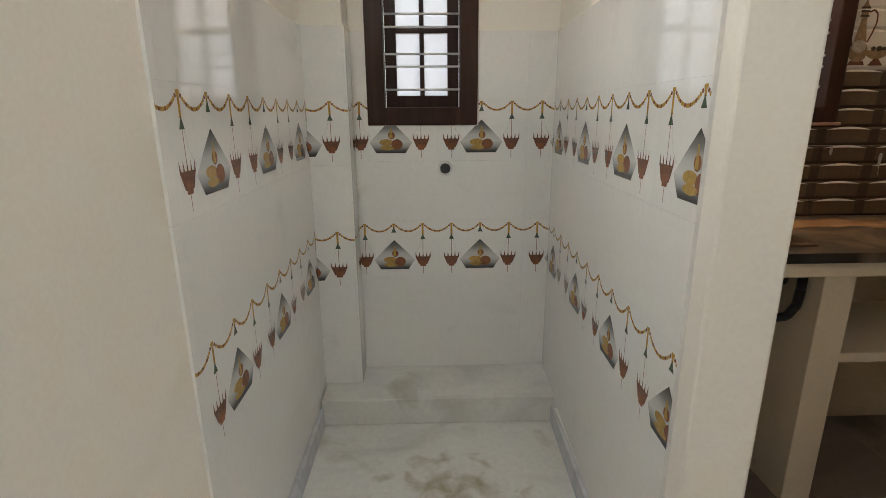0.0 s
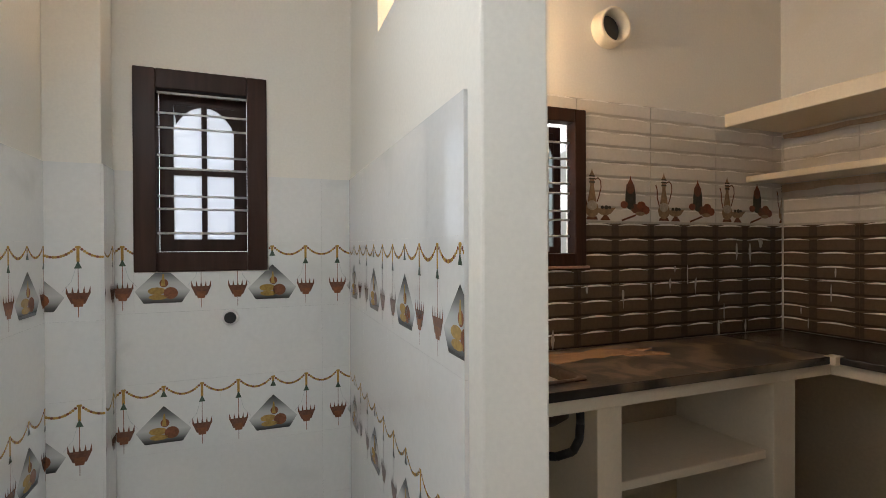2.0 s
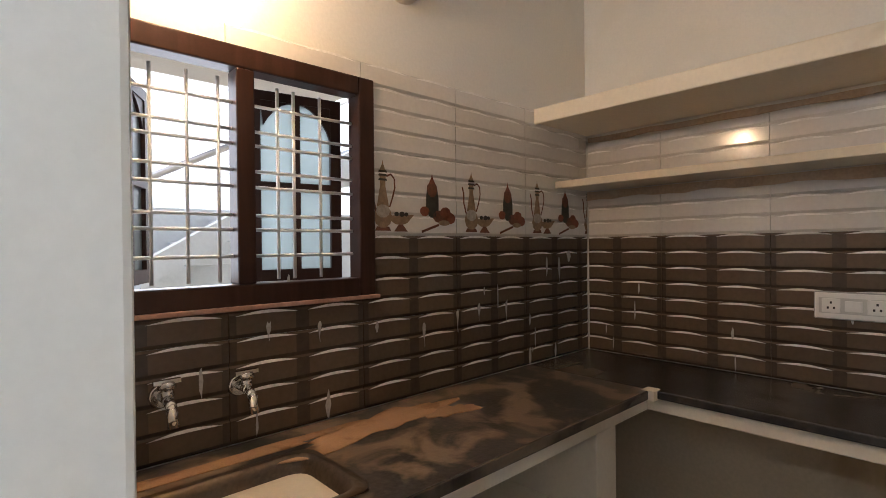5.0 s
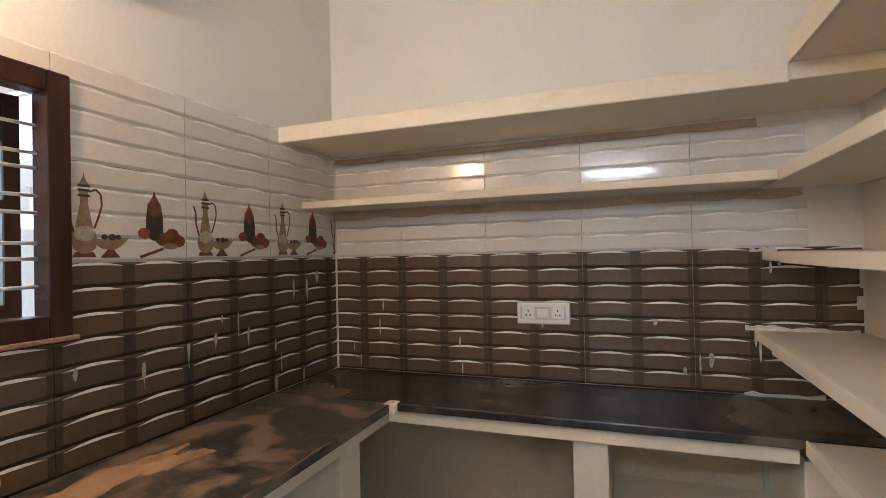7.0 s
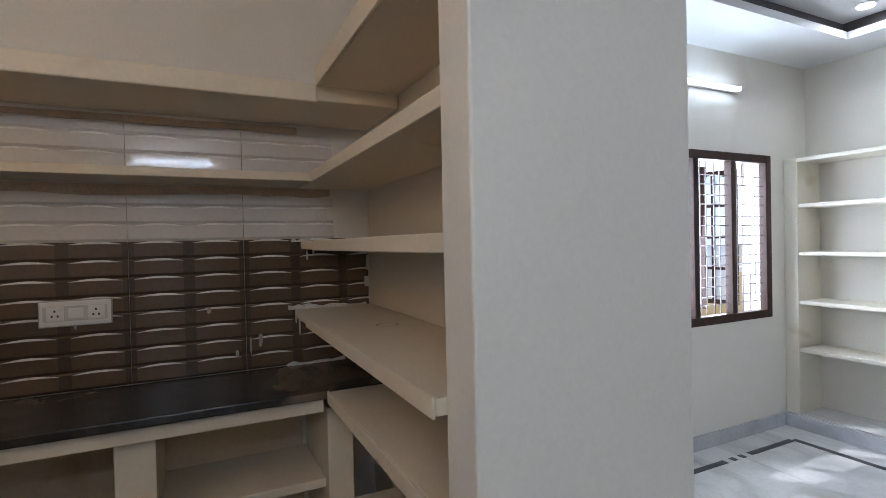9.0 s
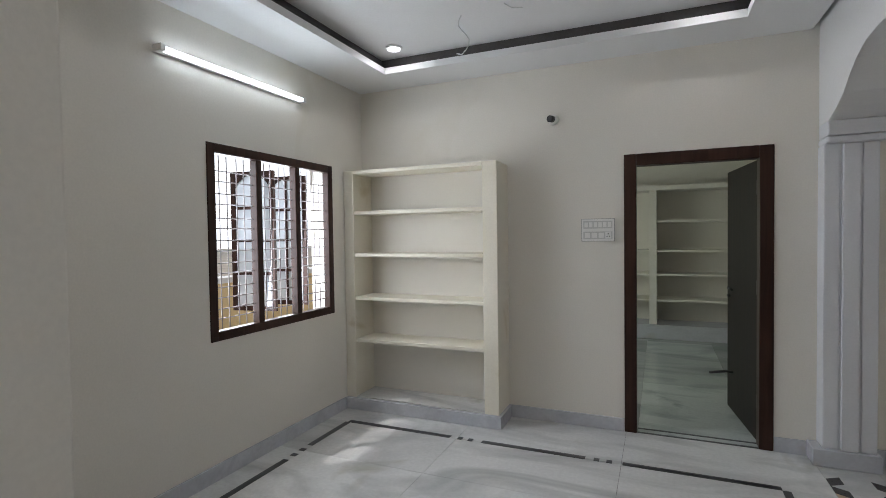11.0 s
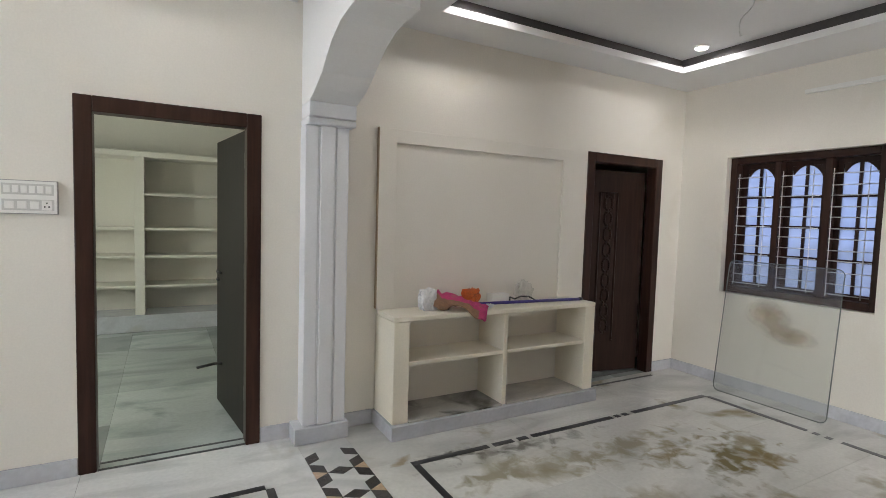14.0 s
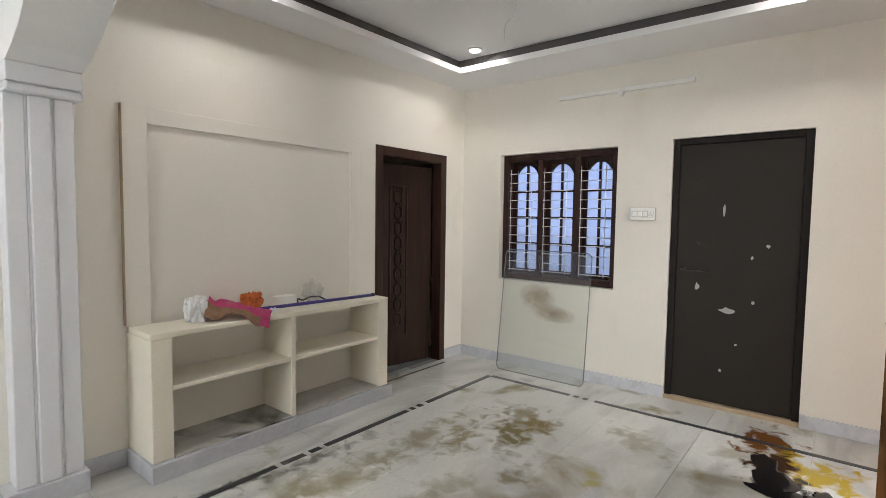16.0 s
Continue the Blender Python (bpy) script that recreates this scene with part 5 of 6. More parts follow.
def lozenge(name, key, points, x, y, mat):
    if key not in loz_meshes:
        bm = bmesh.new()
        low, top = ([bm.verts.new((a, b, z)) for a, b in points] for z in (-0.004, 0.002))
        bm.faces.new(top)
        bm.faces.new(low[::-1])
        for i in range(len(points)):
            j = (i + 1) % len(points)
            bm.faces.new((low[i], low[j], top[j], top[i]))
        data = bpy.data.meshes.new(name)
        finish(bm).to_mesh(data)
        bm.free()
        data.materials.append(mat)
        loz_meshes[key] = data
    ob = new(name, loz_meshes[key])
    ob.location = (x, y, 0)
    ob.parent = floor_ob


R_ = half - 0.002
P_ = 0.275
for k in range(-1, 11):
    yc = -2.93 + k * P_
    if yc > -3.2:
        lozenge("lozenge", "flat", [(-R_ / 2, 0), (0, -0.045), (R_ / 2, 0), (0, 0.045)], xm, yc, DARKSTONE)
    for sx in (-1, 1):
        for sy in (-1, 1):
            pts = [(0, 0), (sx * R_ / 2, sy * 0.045), (sx * R_ / 2, sy * 0.136), (0, sy * 0.092)]
            if -3.33 < yc + sy * 0.14 and yc + sy * 0.136 < -0.02:
                lozenge("lozenge", ("edge", sx, sy), pts if sx * sy > 0 else pts[::-1], xm + sx * R_ / 2, yc, DARKSTONE)
        tri = [(0, 0), (sx * R_ / 2, -0.043), (sx * R_ / 2, 0.043)]
        if yc > -3.2:
            lozenge("point_stone", ("buff", sx), tri if sx > 0 else tri[::-1], xm + sx * R_ / 2, yc, BUFF)

# spilt black paint, still glossy, over the soaked stains of the floor
BLACKPAINT = material("spilt_black_paint", (0.012, 0.011, 0.012), 0.15, vary=0.3, scale=14, fine=70, bump=0.05, dirt=(0.05, 0.02, 0.012), dirt_at=0.58, dirt_scale=8)
for cx, cy, rx, ry, seed, turn in ((-3.20, -0.55, 0.24, 0.10, 43, 0.15), (-2.96, -0.47, 0.14, 0.10, 49, 0.9), (-3.05, -0.30, 0.10, 0.07, 53, 0.4)):
    spill("paint_spill", cx, cy, 0.0012, rx, ry, 0.0020, BLACKPAINT, "spilt glossy black paint on the marble", "paint", seed, turn)

# ---- wall tiles ----
tile_meshes = {}


def tile_object(name, key, build, mats, m, parent):
    """One tile from shared mesh data: local x along the wall, z up, -y out of it."""
    if key not in tile_meshes:
        bm = bmesh.new()
        build(bm)
        data = bpy.data.meshes.new(name)
        bmesh.ops.recalc_face_normals(bm, faces=bm.faces[:])
        bm.to_mesh(data)
        bm.free()
        for q in mats:
            data.materials.append(q)
        tile_meshes[key] = data
    ob = new(name, tile_meshes[key])
    ob.matrix_world = m
    ob.parent = parent
    return ob


def clip(bm, a, b, c, d):
    for co, no in (((a, 0, 0), (-1, 0, 0)), ((b, 0, 0), (1, 0, 0)), ((0, 0, c), (0, 0, -1)), ((0, 0, d), (0, 0, 1))):
        bmesh.ops.bisect_plane(bm, geom=bm.verts[:] + bm.edges[:] + bm.faces[:], plane_co=co, plane_no=no, clear_outer=True)


def flat(bm, pts, y, index):
    """A thin printed or glazed shape on the face of a tile, drawn as one sheet."""
    f = bm.faces.new([bm.verts.new((x, y, z)) for x, z in pts])
    f.material_index = index
    return f


def oval(cx, cz, rx, rz, n=10, a0=0.0):
    return [(cx + rx * math.cos(a0 + i * 2 * math.pi / n), cz + rz * math.sin(a0 + i * 2 * math.pi / n)) for i in range(n)]


def ribbon(bm, pts, wd, y, index):
    for (ax, az), (bx_, bz) in zip(pts, pts[1:]):
        d = Vector((bx_ - ax, bz - az)).normalized() * (wd / 2)
        flat(bm, [(ax - d.y, az + d.x), (ax + d.y, az - d.x), (bx_ + d.y, bz - d.x), (bx_ - d.y, bz + d.x)], y, index)


KW, KH = 0.43, 0.285


def brick_tile(bm, dark):
    """Glazed tile pressed into four courses; each brick has a pale crescent, and the dark kind deeper bands between its bricks."""
    w, h = KW / 2, KH / 4
    for j in range(4):
        z0, z1 = j * h + 0.0010, (j + 1) * h - 0.0010
        outer = [bm.verts.new(c) for c in ((0.0006, 0, z0), (KW - 0.0006, 0, z0), (KW - 0.0006, 0, z1), (0.0006, 0, z1))]
        inner = [bm.verts.new(c) for c in ((0.0012, -0.0045, z0 + 0.010), (KW - 0.0012, -0.0045, z0 + 0.010), (KW - 0.0012, -0.0045, z1 - 0.006), (0.0012, -0.0045, z1 - 0.006))]
        bm.faces.new(inner).material_index = 0
        # the lower slope gets the darker glaze: relief shade put into colour
        for k in range(4):
            bm.faces.new((outer[k], outer[(k + 1) % 4], inner[(k + 1) % 4], inner[k])).material_index = 1 if k == 0 else 0
        for x0, x1 in ((0.0012, 0.020), (w - 0.021, w + 0.021), (KW - 0.020, KW - 0.0012)):
            if dark:
                flat(bm, [(x0, z0 + 0.010), (x1, z0 + 0.010), (x1, z1 - 0.006), (x0, z1 - 0.006)], -0.0048, 1)
        # crescents extra pale, with the gloss of the glaze in their colour
        for i in range(2):
            n = 8
            x0, x1 = i * w + 0.016, (i + 1) * w - 0.016
            up = [(x0 + (x1 - x0) * k / n, z1 - 0.0090 + 0.0115 * math.sin(math.pi * k / n)) for k in range(n + 1)]
            dn = [(x, z1 - 0.0095 + 0.0030 * math.sin(math.pi * k / n)) for k, (x, _) in enumerate(up)][1:-1]
            flat(bm, up + dn[::-1], -0.0054, 2)


def motif_kitchen(bm):
    """Printed coffee jug, bowl, spice mill and spoon."""
    first = len(bm.verts)
    y = -0.0056
    jx = 0.075
    flat(bm, [(jx - 0.032, 0.022), (jx + 0.032, 0.022), (jx + 0.024, 0.036), (jx - 0.024, 0.036)], y, 4)
    flat(bm, oval(jx, 0.068, 0.036, 0.038), y - 0.0003, 3)
    flat(bm, oval(jx, 0.086, 0.028, 0.022), y - 0.0006, 5)
    flat(bm, [(jx - 0.024, 0.10), (jx + 0.024, 0.10), (jx + 0.010, 0.17), (jx + 0.013, 0.205), (jx - 0.013, 0.205), (jx - 0.010, 0.17)], y - 0.0004, 3)
    for z in (0.185, 0.20, 0.212):
        flat(bm, [(jx - 0.017, z), (jx + 0.017, z), (jx + 0.015, z + 0.007), (jx - 0.015, z + 0.007)], y - 0.0007, 6)
    flat(bm, [(jx - 0.012, 0.219), (jx + 0.012, 0.219), (jx + 0.003, 0.238), (jx, 0.252), (jx - 0.003, 0.238)], y - 0.0004, 3)
    ribbon(bm, [(jx + 0.014, 0.20), (jx + 0.032, 0.208), (jx + 0.046, 0.195), (jx + 0.048, 0.165), (jx + 0.038, 0.13), (jx + 0.026, 0.10)], 0.006, y - 0.0005, 4)
    ribbon(bm, [(jx - 0.026, 0.085), (jx - 0.040, 0.13), (jx - 0.040, 0.165), (jx - 0.048, 0.19)], 0.007, y - 0.0005, 4)
    bx0 = 0.145
    flat(bm, [(bx0 - 0.05, 0.072), (bx0 + 0.058, 0.078), (bx0 + 0.03, 0.050), (bx0 + 0.008, 0.042), (bx0 - 0.02, 0.044), (bx0 - 0.042, 0.056)], y - 0.0008, 3)
    flat(bm, [(bx0 - 0.008, 0.043), (bx0 + 0.01, 0.043), (bx0 + 0.03, 0.020), (bx0 - 0.028, 0.020)], y - 0.0008, 4)
    for dx, r in ((-0.016, 0.010), (0.006, 0.012), (0.024, 0.009)):
        flat(bm, oval(bx0 + dx, 0.078, r, r * 0.8, 8), y - 0.0011, 6)
    mx = 0.285
    flat(bm, [(mx - 0.030, 0.085), (mx + 0.030, 0.085), (mx + 0.030, 0.14), (mx + 0.022, 0.185), (mx - 0.022, 0.185), (mx - 0.028, 0.14)], y - 0.0004, 6)
    flat(bm, oval(mx, 0.17, 0.024, 0.028), y - 0.0007, 4)
    flat(bm, [(mx - 0.016, 0.19), (mx + 0.016, 0.19), (mx + 0.004, 0.21), (mx, 0.228), (mx - 0.004, 0.21)], y - 0.0009, 7)
    for dx, dz, r, c in ((-0.035, 0.092, 0.022, 7), (0.03, 0.075, 0.028, 4), (0.062, 0.09, 0.026, 7), (0.085, 0.07, 0.026, 7), (0.05, 0.062, 0.024, 4), (0.0, 0.085, 0.02, 6)):
        flat(bm, oval(mx + dx, dz, r, r * 0.8, 9), y - 0.0011 - 0.0001 * (dx > 0.04), c)
    ribbon(bm, [(0.235, 0.020), (0.285, 0.036), (0.315, 0.046)], 0.009, y - 0.0013, 4)
    flat(bm, oval(0.34, 0.053, 0.028, 0.010, 10), y - 0.0014, 3)
    for v in list(bm.verts)[first:]:
        v.co.x = 0.215 + (v.co.x - 0.20) * 1.06
        v.co.z = 0.012 + (v.co.z - 0.018) * 1.04


TBROWN = material("brown_glaze", (0.118, 0.082, 0.055), 0.2, vary=0.12, scale=4, fine=60, bump=0.03, random=0.10, coat=0.3)
TDARK = material("dark_brown_glaze", (0.076, 0.054, 0.038), 0.2, vary=0.15, scale=5, fine=60, bump=0.03, random=0.10, coat=0.3)
TPALE = material("pale_tile_line", (0.86, 0.83, 0.79), 0.35, vary=0.15, scale=14, fine=80, bump=0.05)
TWHITE = material("cream_glaze", (0.74, 0.70, 0.655), 0.15, vary=0.05, scale=3, fine=60, bump=0.02, random=0.03, coat=0.3)
TSHADE = material("cream_glaze_shade", (0.68, 0.64, 0.59), 0.18, vary=0.05, scale=3, fine=60, bump=0.02, random=0.03)
PR = [material("print_" + n, c, 0.25, vary=0.25, scale=30, fine=90, bump=0) for n, c in (("tan", (0.27, 0.18, 0.11)), ("brown", (0.15, 0.06, 0.035)), ("silver", (0.40, 0.35, 0.29)), ("black", (0.05, 0.045, 0.035)), ("red", (0.21, 0.065, 0.035)))]
DARK_SET, LIGHT_SET = [TBROWN, TDARK, TPALE], [TWHITE, TSHADE, TPALE, *PR]


def kitchen_tile(origin, u, kind, cut, parent):
    into = Vector((0, 0, 1)).cross(Vector(u))
    m = Matrix.Translation(origin) @ Matrix((u, into, (0, 0, 1))).transposed().to_4x4()
    cut = tuple(round(c, 3) for c in cut)

    def build(bm):
        brick_tile(bm, kind == "dark")
        if kind == "motif":
            motif_kitchen(bm)
        if cut != (0, KW, 0, KH):
            clip(bm, *cut)
        box(bm, cut[0] + 0.0006, cut[1] - 0.0006, 0.0, 0.008, cut[2] + 0.0006, cut[3] - 0.0006, 1)

    tile_object("tile", ("kitchen", kind, cut), build, DARK_SET if kind == "dark" else LIGHT_SET, m, parent)


def tile_run(origin, u, length, first, rows, parent, holes=()):
    """Rows of tiles along u; first is where the first full joint lies; holes (a, b, z0, z1) stay open."""
    origin, u = Vector(origin), Vector(u)
    k = -1
    while first + k * KW < length:
        a = first + k * KW
        k += 1
        a0, a1 = max(a, 0), min(a + KW, length)
        if a1 - a0 < 0.01:
            continue
        for z, kind in rows:
            pieces = [(a0, a1, z, z + KH)]
            for ha, hb, hz0, hz1 in holes:
                left = []
                for p0, p1, q0, q1 in pieces:
                    if p1 <= ha or p0 >= hb or q1 <= hz0 or q0 >= hz1:
                        left.append((p0, p1, q0, q1))
                        continue
                    for r in ((p0, ha, q0, q1), (hb, p1, q0, q1), (max(p0, ha), min(p1, hb), q0, hz0), (max(p0, ha), min(p1, hb), hz1, q1)):
                        if r[1] - r[0] > 0.006 and r[3] - r[2] > 0.006:
                            left.append(r)
                pieces = left
            for p0, p1, q0, q1 in pieces:
                kitchen_tile(origin + u * a + Vector((0, 0, z)), u, kind, (p0 - a, p1 - a, q0 - z, q1 - z), parent)


kb, ke = bpy.data.objects["wall_kitchen_back"], bpy.data.objects["wall_east"]
ROWS = [(CT, "dark"), (CT + KH, "dark"), (CT + 2 * KH, "motif"), (CT + 3 * KH, "white")]
tile_run((0.917, 2.4015, 0), (1, 0, 0), 2.208, (1.76 - 0.917) - KW * 1, ROWS, kb, [(0.992 - 0.917, 1.804 - 0.917, 1.325, 2.03)])
ROWS_E = [(CT, "dark"), (CT + KH, "dark"), (CT + 2 * KH, "white"), (CT + 3 * KH, "white")]
RAGGED = [(-0.1, 2.3, 1.985, 2.2), (2.062, 2.3, 1.515, 2.2), (2.035, 2.3, 1.60, 1.66), (2.01, 2.3, 1.70, 1.80), (2.215, 2.3, 1.36, 1.43), (2.205, 2.3, 1.28, 1.33)]
tile_run((3.1265, 2.396, 0), (0, -1, 0), 2.225, KW * 0.88, ROWS_E, ke, RAGGED)
BROWNCEMENT = material("brown_cement", (0.54, 0.41, 0.29), 0.85, vary=0.15, scale=9, fine=90, bump=0.5, dirt=(0.60, 0.50, 0.37), dirt_at=0.57, dirt_scale=7)
rs = random.Random(31)
strip = thing("bare_cement", 3.13, 1.3, 1.7, "bare brown cement between the tiles and shelves", "cement")
for y0, y1, z0, z1 in ((0.49, 2.39, 1.986, 2.021),):
    bm = bmesh.new()
    n = 18
    low = [(y0 + (y1 - y0) * i / n, z0 + rs.uniform(0.0, 0.010)) for i in range(n + 1)]
    high = [(y0 + (y1 - y0) * i / n, z1 - rs.uniform(0.0, 0.006)) for i in range(n + 1)]
    slab(bm, low + high[::-1], (3.1255, 0, 0), (0, 1, 0), (0, 0, 1), 0.006)
    part("patch", bm, BROWNCEMENT, strip)
bm = bmesh.new()
low = [(0.35 + 2.04 * i / 30, 1.712 - rs.uniform(0.0, 0.014)) for i in range(31)]
slab(bm, low + [(2.39, 1.7415), (0.35, 1.7415)], (3.114, 0, 0), (0, 1, 0), (0, 0, 1), 0.007)
part("patch", bm, BROWNCEMENT, strip, "brown cement bedding under the shelf")
for y0, y1, z0, z1 in ((0.44, 0.53, 1.500, 1.512), (0.42, 0.55, 1.197, 1.214), (0.19, 0.42, 1.197, 1.206), (0.30, 0.56, 0.9455, 0.957)):
    bm = bmesh.new()
    n = 9
    top = [(y0 + (y1 - y0) * i / n, z1 + rs.uniform(-0.006, 0.006)) for i in range(n + 1)]
    slab(bm, [(y0, z0)] + [(y1, z0)] + top[::-1], (3.100, 0, 0), (0, 1, 0), (0, 0, 1), 0.020)
    part("crumb", bm, TPALE_, strip, "pale ragged cement")
for y, z, h in ((0.50, 1.13, 0.06), (0.515, 1.16, 0.03), (0.46, 1.44, 0.025), (0.43, 1.455, 0.02)):
    bm = bmesh.new()
    slab(bm, [(0.005 * math.cos(k * 0.785) * rs.uniform(0.6, 1.3), h * math.sin(k * 0.785)) for k in range(8)], (3.1195, y, z), (0, 1, 0), (0, 0, 1), -0.002)
    part("drip", bm, TPALE_, strip, "pale cement drip")
mark = thing("ring_mark", 2.47, 0.31, 1.1965, "faint brown ring stain of a tin on the pantry board", "stain")
bm = bmesh.new()
inner, outer = ([bm.verts.new((2.47 + r * math.cos(i * math.pi / 14), 0.31 + r * math.sin(i * math.pi / 14), 1.1968)) for i in range(28)] for r in (0.034, 0.040))
for i in range(26):
    bm.faces.new((inner[i], outer[i], outer[i + 1], inner[i + 1]))
part("ring", bm, BAREPLASTER, mark)
# cement smears left on the brown tiles
SMEAR = material("cement_smear", (0.40, 0.37, 0.33), 0.7, vary=0.2, scale=30, fine=120, bump=0.3)
rs = random.Random(77)
for wall_ob, n, place in ((kb, 15, lambda a, z: ((1.0 + a * 2.1, 2.3954, z), (1, 0, 0))), (ke, 13, lambda a, z: ((3.1204, 2.35 - a * 2.1, z), (0, -1, 0)))):
    for _ in range(n):
        a, z = rs.random(), CT + 0.03 + rs.random() ** 1.4 * 0.42
        o, u = place(a, z)
        bm = bmesh.new()
        wdt, hgt = rs.uniform(0.003, 0.010), rs.uniform(0.012, 0.055)
        pts = [(wdt * (0.6 + 0.6 * rs.random()) * math.cos(t), hgt * (0.7 + 0.4 * rs.random()) * math.sin(t)) for t in [i * math.pi / 5 for i in range(10)]]
        slab(bm, pts, o, u, (0, 0, 1), 0.0006)
        ob = made("cement_smear", finish(bm), SMEAR)
        ob.parent = wall_ob

for x, z, h, wdt in ((1.00, 1.16, 0.05, 0.006), (1.02, 1.05, 0.07, 0.008), (1.05, 1.20, 0.03, 0.005), (1.075, 1.21, 0.03, 0.005), (0.99, 1.00, 0.05, 0.009), (1.44, 1.24, 0.03, 0.004), (1.60, 1.22, 0.035, 0.004), (2.02, 1.16, 0.05, 0.005), (2.19, 1.19, 0.05, 0.004), (2.31, 1.21, 0.04, 0.006), (2.48, 1.20, 0.05, 0.005), (2.87, 1.36, 0.06, 0.008), (2.95, 1.42, 0.03, 0.020)):
    bm = bmesh.new()
    pts = [(wdt * rs.uniform(0.5, 1.3) * math.cos(k * 0.5236) + 0.004 * math.sin(k), h * rs.uniform(0.75, 1.1) * math.sin(k * 0.5236)) for k in range(12)]
    slab(bm, pts, (x, 2.3952, z), (1, 0, 0), (0, 0, 1), 0.0006)
    ob = made("cement_smear", finish(bm), SMEAR)
    ob.parent = kb

# wash niche tiles
NW, NH = 0.445, 0.30
NWHITE = material("white_glaze", (0.79, 0.785, 0.765), 0.07, vary=0.03, scale=2, fine=50, bump=0.01, random=0.015, coat=0.4, dirt=(0.70, 0.70, 0.68), dirt_at=0.62, dirt_scale=2.5)
NP = [material("print_" + n, c, 0.15, vary=0.25, scale=40, fine=120, bump=0) for n, c in (("gold", (0.42, 0.25, 0.06)), ("rust", (0.165, 0.070, 0.042)), ("dark_green", (0.07, 0.10, 0.07)), ("charcoal", (0.05, 0.045, 0.04)), ("grey", (0.34, 0.35, 0.35)), ("pale_grey", (0.60, 0.61, 0.61)), ("yellow", (0.40, 0.25, 0.07)), ("orange_brown", (0.22, 0.085, 0.04)))]


# the pentagon's print runs from charcoal at its foot and tip to pale grey in its middle
PENTAGON = material("print_pentagon", (0.5, 0.5, 0.5), 0.15, vary=0.1, scale=40, fine=120, bump=0)
n, l = PENTAGON.node_tree.nodes, PENTAGON.node_tree.links
own, split, lift, shade = n.new("ShaderNodeTexCoord"), n.new("ShaderNodeSeparateXYZ"), n.new("ShaderNodeMapRange"), n.new("ShaderNodeValToRGB")
l.new(own.outputs["Object"], split.inputs[0])
l.new(split.outputs["Z"], lift.inputs["Value"])
lift.inputs["From Min"].default_value, lift.inputs["From Max"].default_value = 0.040, 0.198
for at, tone in ((0.09, 0.10), (0.20, 0.34), (0.36, 0.58), (0.55, 0.50), (0.74, 0.20)):
    shade.color_ramp.elements.new(at).color = (tone, tone, tone * 0.97, 1)
shade.color_ramp.elements[0].color, shade.color_ramp.elements[-1].color = (0.03, 0.028, 0.025, 1), (0.04, 0.037, 0.033, 1)
l.new(lift.outputs[0], shade.inputs[0])
l.new(shade.outputs[0], n["Principled BSDF"].inputs["Base Color"])


def motif_niche(bm):
    """Printed garland with tassels, two fruit baskets and a dark-edged pentagon."""
    y = -0.0004
    for i in range(3):
        a, b = 0.0742 + (i - 1) * 0.1483, 0.0742 + i * 0.1483
        for k in range(18):
            t = (k + 0.5) / 18
            x = a + (b - a) * t
            if 0 <= x <= NW:
                flat(bm, oval(x, 0.285 - 0.042 * 4 * t * (1 - t), 0.0056, 0.0056, 6), y - 0.00003 * (k % 2), (1, 8, 7)[k % 3])
    for k in range(9):
        t = (k + 0.5) / 18
        flat(bm, oval(0.371 + 0.1483 * t, 0.285 - 0.042 * 4 * t * (1 - t), 0.0056, 0.0056, 6), y - 0.00003 * (k % 2), (1, 8, 7)[k % 3])
    for x, drop in ((0.0742, 0.062), (0.2225, 0.025), (0.3708, 0.062)):
        flat(bm, [(x - 0.005, 0.285), (x + 0.005, 0.285), (x + 0.005, 0.285 - drop), (x - 0.005, 0.285 - drop)], y - 0.0002, 1)
        flat(bm, [(x, 0.292 - drop), (x + 0.013, 0.262 - drop), (x - 0.013, 0.262 - drop)], y - 0.0003, 3)
    for x in (0.0742, 0.3708):
        flat(bm, [(x - 0.0012, 0.225), (x + 0.0012, 0.225), (x + 0.0012, 0.015), (x - 0.0012, 0.015)], y - 0.0001, 8)
        flat(bm, [(x - 0.040, 0.108), (x + 0.040, 0.108), (x + 0.022, 0.066), (x - 0.022, 0.066)], y - 0.0003, 2)
        flat(bm, [(x - 0.020, 0.085), (x + 0.020, 0.085), (x + 0.014, 0.055), (x - 0.014, 0.055)], y - 0.0004, 8)
        for k in range(5):
            xx = x + (k - 2) * 0.0175
            flat(bm, [(xx - 0.0045, 0.104), (xx + 0.0045, 0.104), (xx + (k - 2) * 0.002, 0.134)], y - 0.0004, 2)
    for x, side in ((0.0742, 1), (0.3708, -1)):
        ribbon(bm, [(x + side * 0.004, 0.215), (x + side * 0.022, 0.150), (x + side * 0.052, 0.112)], 0.0022, y - 0.0001, 6)
    cx = 0.2225
    rim = [(cx, 0.198), (cx + 0.050, 0.149), (cx + 0.105, 0.092), (cx + 0.072, 0.040), (cx - 0.072, 0.040), (cx - 0.105, 0.092), (cx - 0.050, 0.149)]
    flat(bm, rim, y - 0.0002, 9)
    flat(bm, oval(cx - 0.022, 0.092, 0.035, 0.016, 12), y - 0.0007, 7)
    flat(bm, oval(cx + 0.03, 0.082, 0.028, 0.026, 12), y - 0.0008, 8)
    flat(bm, oval(cx - 0.018, 0.066, 0.036, 0.012, 12), y - 0.0008, 7)
    flat(bm, oval(cx + 0.004, 0.125, 0.017, 0.018, 12), y - 0.0009, 8)
    flat(bm, [(cx - 0.008, 0.112), (cx + 0.010, 0.112), (cx + 0.004, 0.165), (cx - 0.001, 0.165)], y - 0.0010, 7)


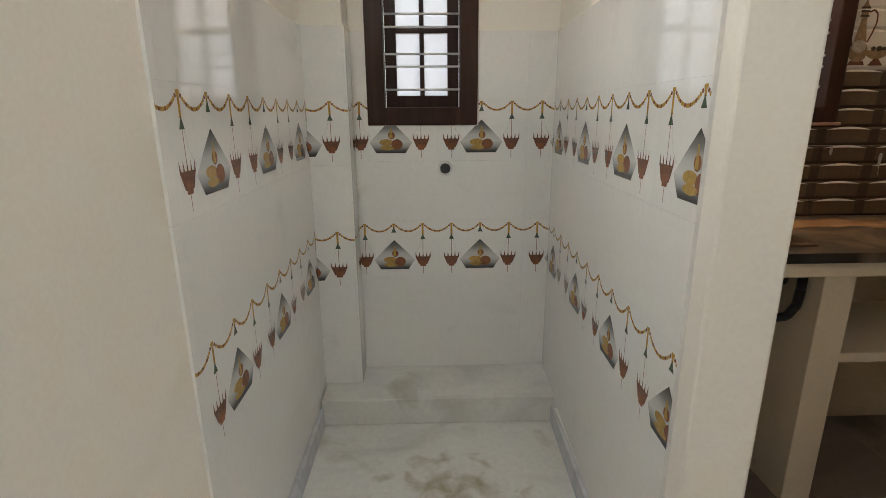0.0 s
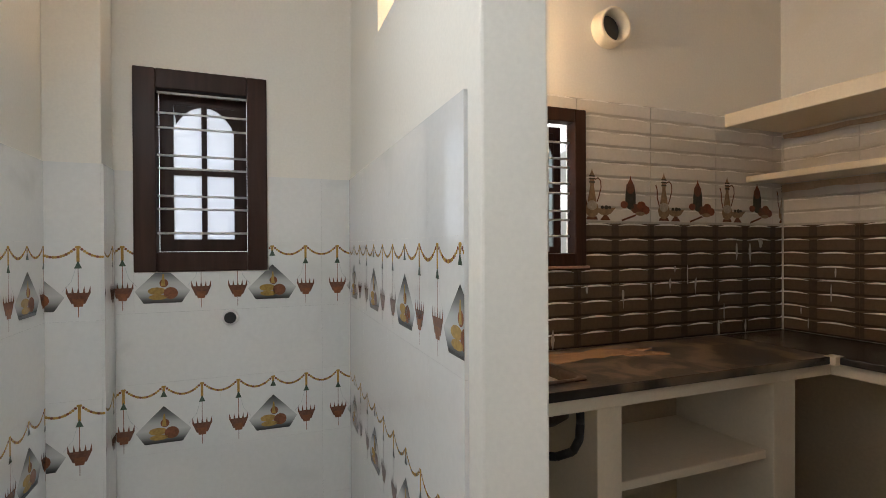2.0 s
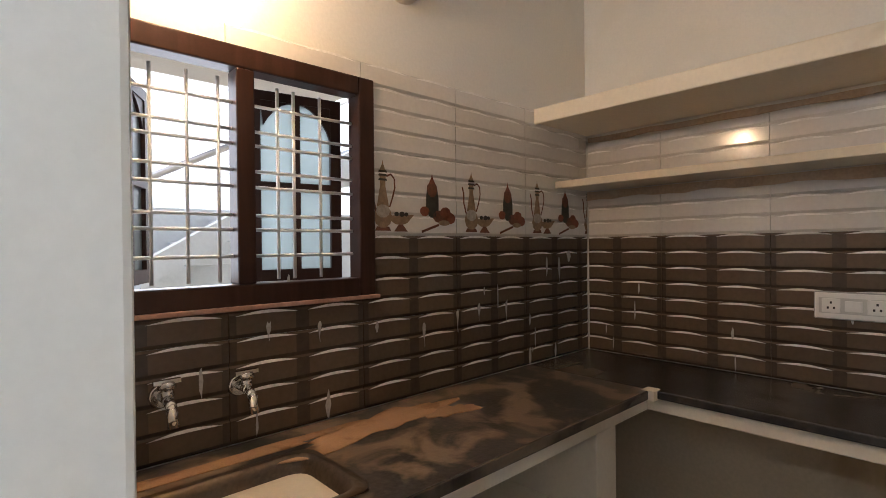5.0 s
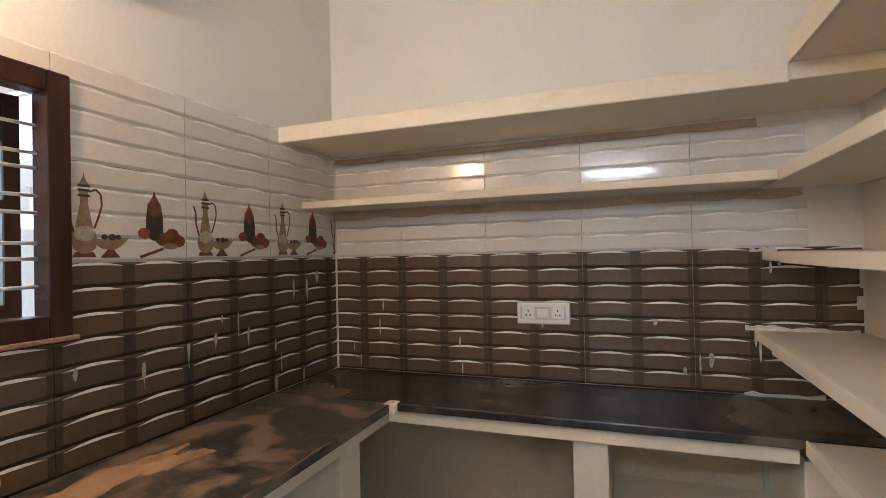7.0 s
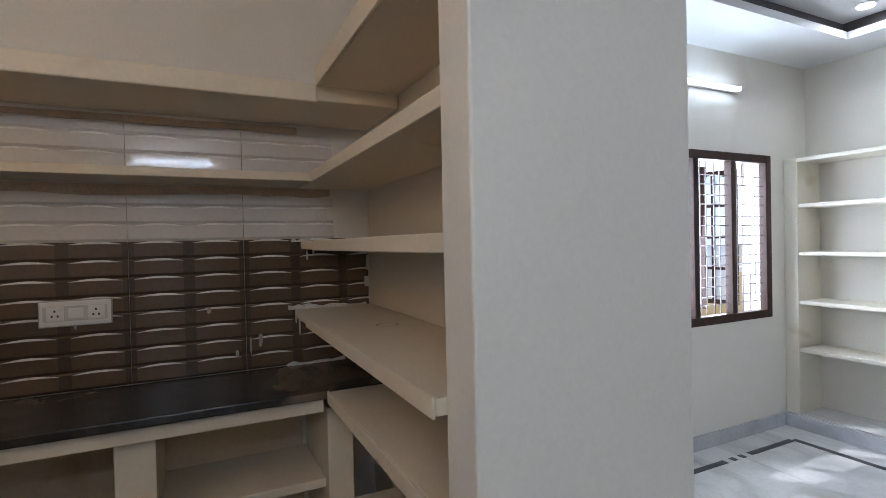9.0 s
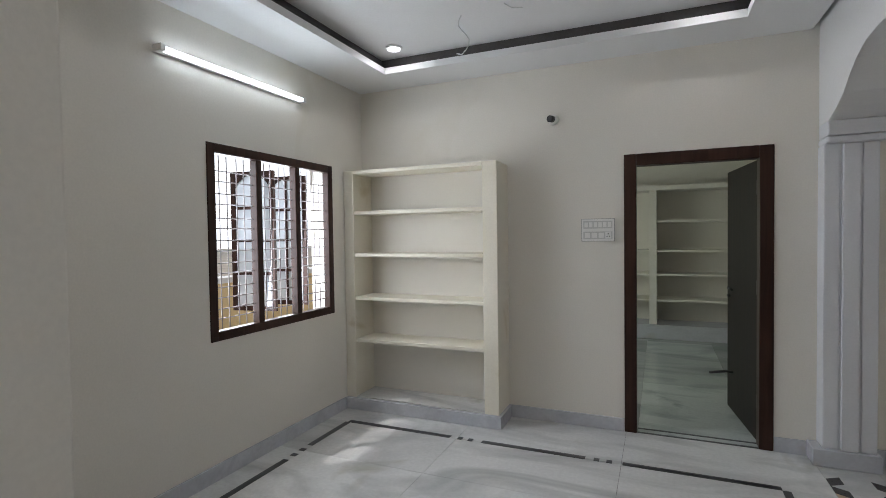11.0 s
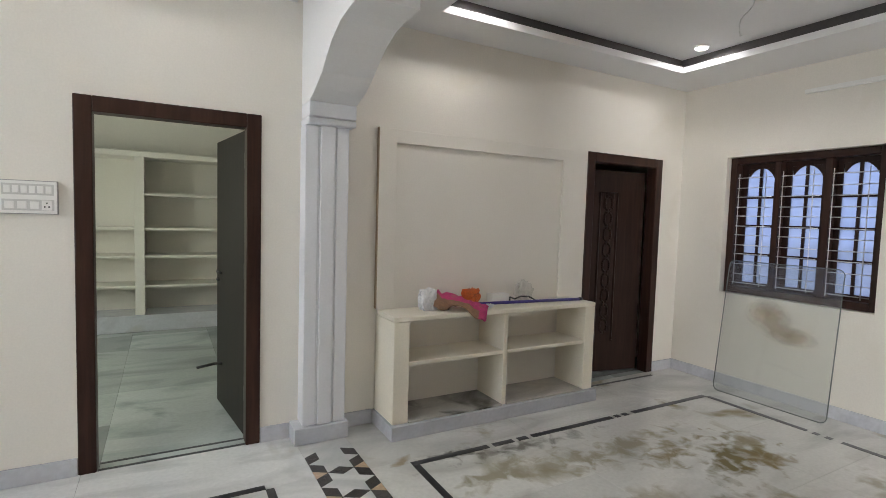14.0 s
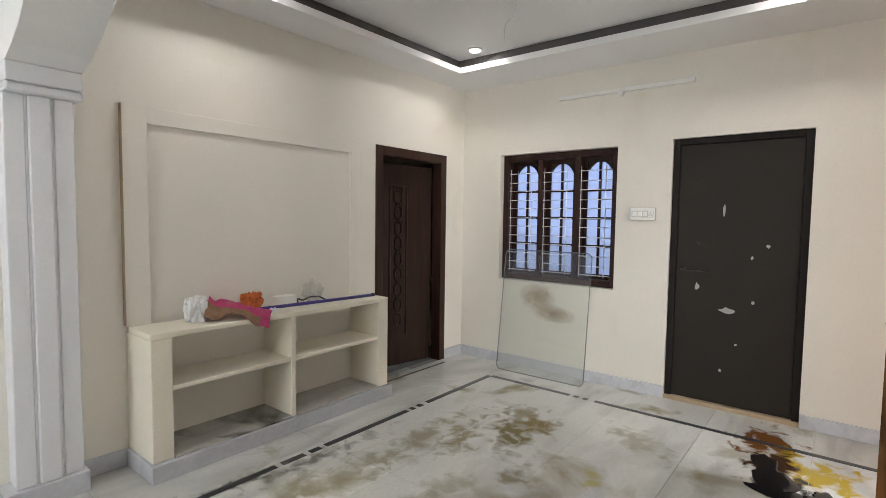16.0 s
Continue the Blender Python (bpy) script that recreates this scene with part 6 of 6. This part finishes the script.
def niche_tile(origin, u, band, cut, parent):
    into = Vector((0, 0, 1)).cross(Vector(u))
    m = Matrix.Translation(origin) @ Matrix((u, into, (0, 0, 1))).transposed().to_4x4()
    cut = tuple(round(c, 3) for c in cut)

    def build(bm):
        if band:
            motif_niche(bm)
            if cut != (0, NW, 0, NH):
                clip(bm, *cut)
        box(bm, cut[0] + 0.0002, cut[1] - 0.0002, 0, 0.009, cut[2] + 0.0002, cut[3] - 0.0002)

    tile_object("tile", ("niche", band, cut), build, [NWHITE, *NP, PENTAGON], m, parent)


def niche_run(origin, u, length, first, parent, hole=None):
    origin, u = Vector(origin), Vector(u).normalized()
    a = first - NW
    while a < length:
        a0, a1 = max(a, 0), min(a + NW, length)
        if a1 - a0 > 0.008:
            for j in range(7):
                z = 1.735 - (j + 1) * NH
                pieces = [(a0, a1, max(z, -0.13), z + NH)]
                if hole:
                    ha, hb, hz0, hz1 = hole
                    p0, p1, q0, q1 = pieces[0]
                    if not (p1 <= ha or p0 >= hb or q1 <= hz0 or q0 >= hz1):
                        pieces = [r for r in ((p0, ha, q0, q1), (hb, p1, q0, q1), (max(p0, ha), min(p1, hb), q0, hz0), (max(p0, ha), min(p1, hb), hz1, q1)) if r[1] - r[0] > 0.006 and r[3] - r[2] > 0.006]
                for p0, p1, q0, q1 in pieces:
                    niche_tile(origin + u * a + Vector((0, 0, z)), u, j in (1, 3), (p0 - a, p1 - a, q0 - z, q1 - z), parent)
        a += NW


nb, npass = bpy.data.objects["wall_niche_back"], bpy.data.objects["wall_passage"]
niche_run((-0.155, 2.937, 0), (1, 0, 0), 0.992, -0.195 + 0.155 + NW, nb, (-0.08 + 0.155, 0.457 + 0.155, 1.305, 2.18))
niche_run((-0.337, 1.472, 0), (0, 1, 0), 1.300, 1.50 - 1.472, npass)
niche_run((-0.337, 2.767, 0), (1, 0, 0), 0.189, -0.265, bpy.data.objects["wall_niche_pier"])
niche_run((-0.147, 2.767, 0), (0, 1, 0), 0.168, 0.05, bpy.data.objects["wall_niche_pier"])
slant = Vector((0.783 - 0.838, 1.402 - 2.945, 0)).normalized()
niche_run(Vector((0.838, 2.935, 0)) + Vector((0, 0, 1)).cross(slant) * -0.010, slant, 1.495, 0.36, bpy.data.objects["wall_partition"])
bm = bmesh.new()
box(bm, -0.345, 0.83, 1.395, 2.945, -0.2, -0.128)
structure("floor_niche", bm, [MARBLE_DIRTY], "sunk stained marble floor of the wash niche", "floor")
bm = bmesh.new()
box(bm, -0.33, 0.83, 2.60, 2.937, -0.128, 0.012)
structure("niche_ledge", bm, [MARBLE_DIRTY], "low grey marble ledge at the back of the niche", "ledge", 0.005)
bm = bmesh.new()
box(bm, -0.337, -0.318, 1.40, 2.60, -0.128, -0.03)
prism(bm, [(0.757, 1.40), (0.773, 1.40), (0.815, 2.60), (0.799, 2.60)], -0.128, -0.03)
structure("baseboard", bm, [SKIRT], "grey marble skirting of the niche", "skirting", 0.003)
drain = thing("drain_pipe", 0.293, 2.937, 1.10, "short white waste pipe stub with a black disc standing for the shaded bore", "pipe")
bm = bmesh.new()
tube(bm, (0.293, 2.94, 1.10), (0.293, 2.912, 1.10), 0.036, 20, 0.029)
part("stub", bm, PLASTIC, drain)
# the stub is solid; a black disc on its end paints the bore's shade
bm = bmesh.new()
tube(bm, (0.293, 2.9135, 1.10), (0.293, 2.9105, 1.10), 0.0255, 18)
part("bore", bm, DARKPLASTIC, drain, "black disc standing for the shaded bore")
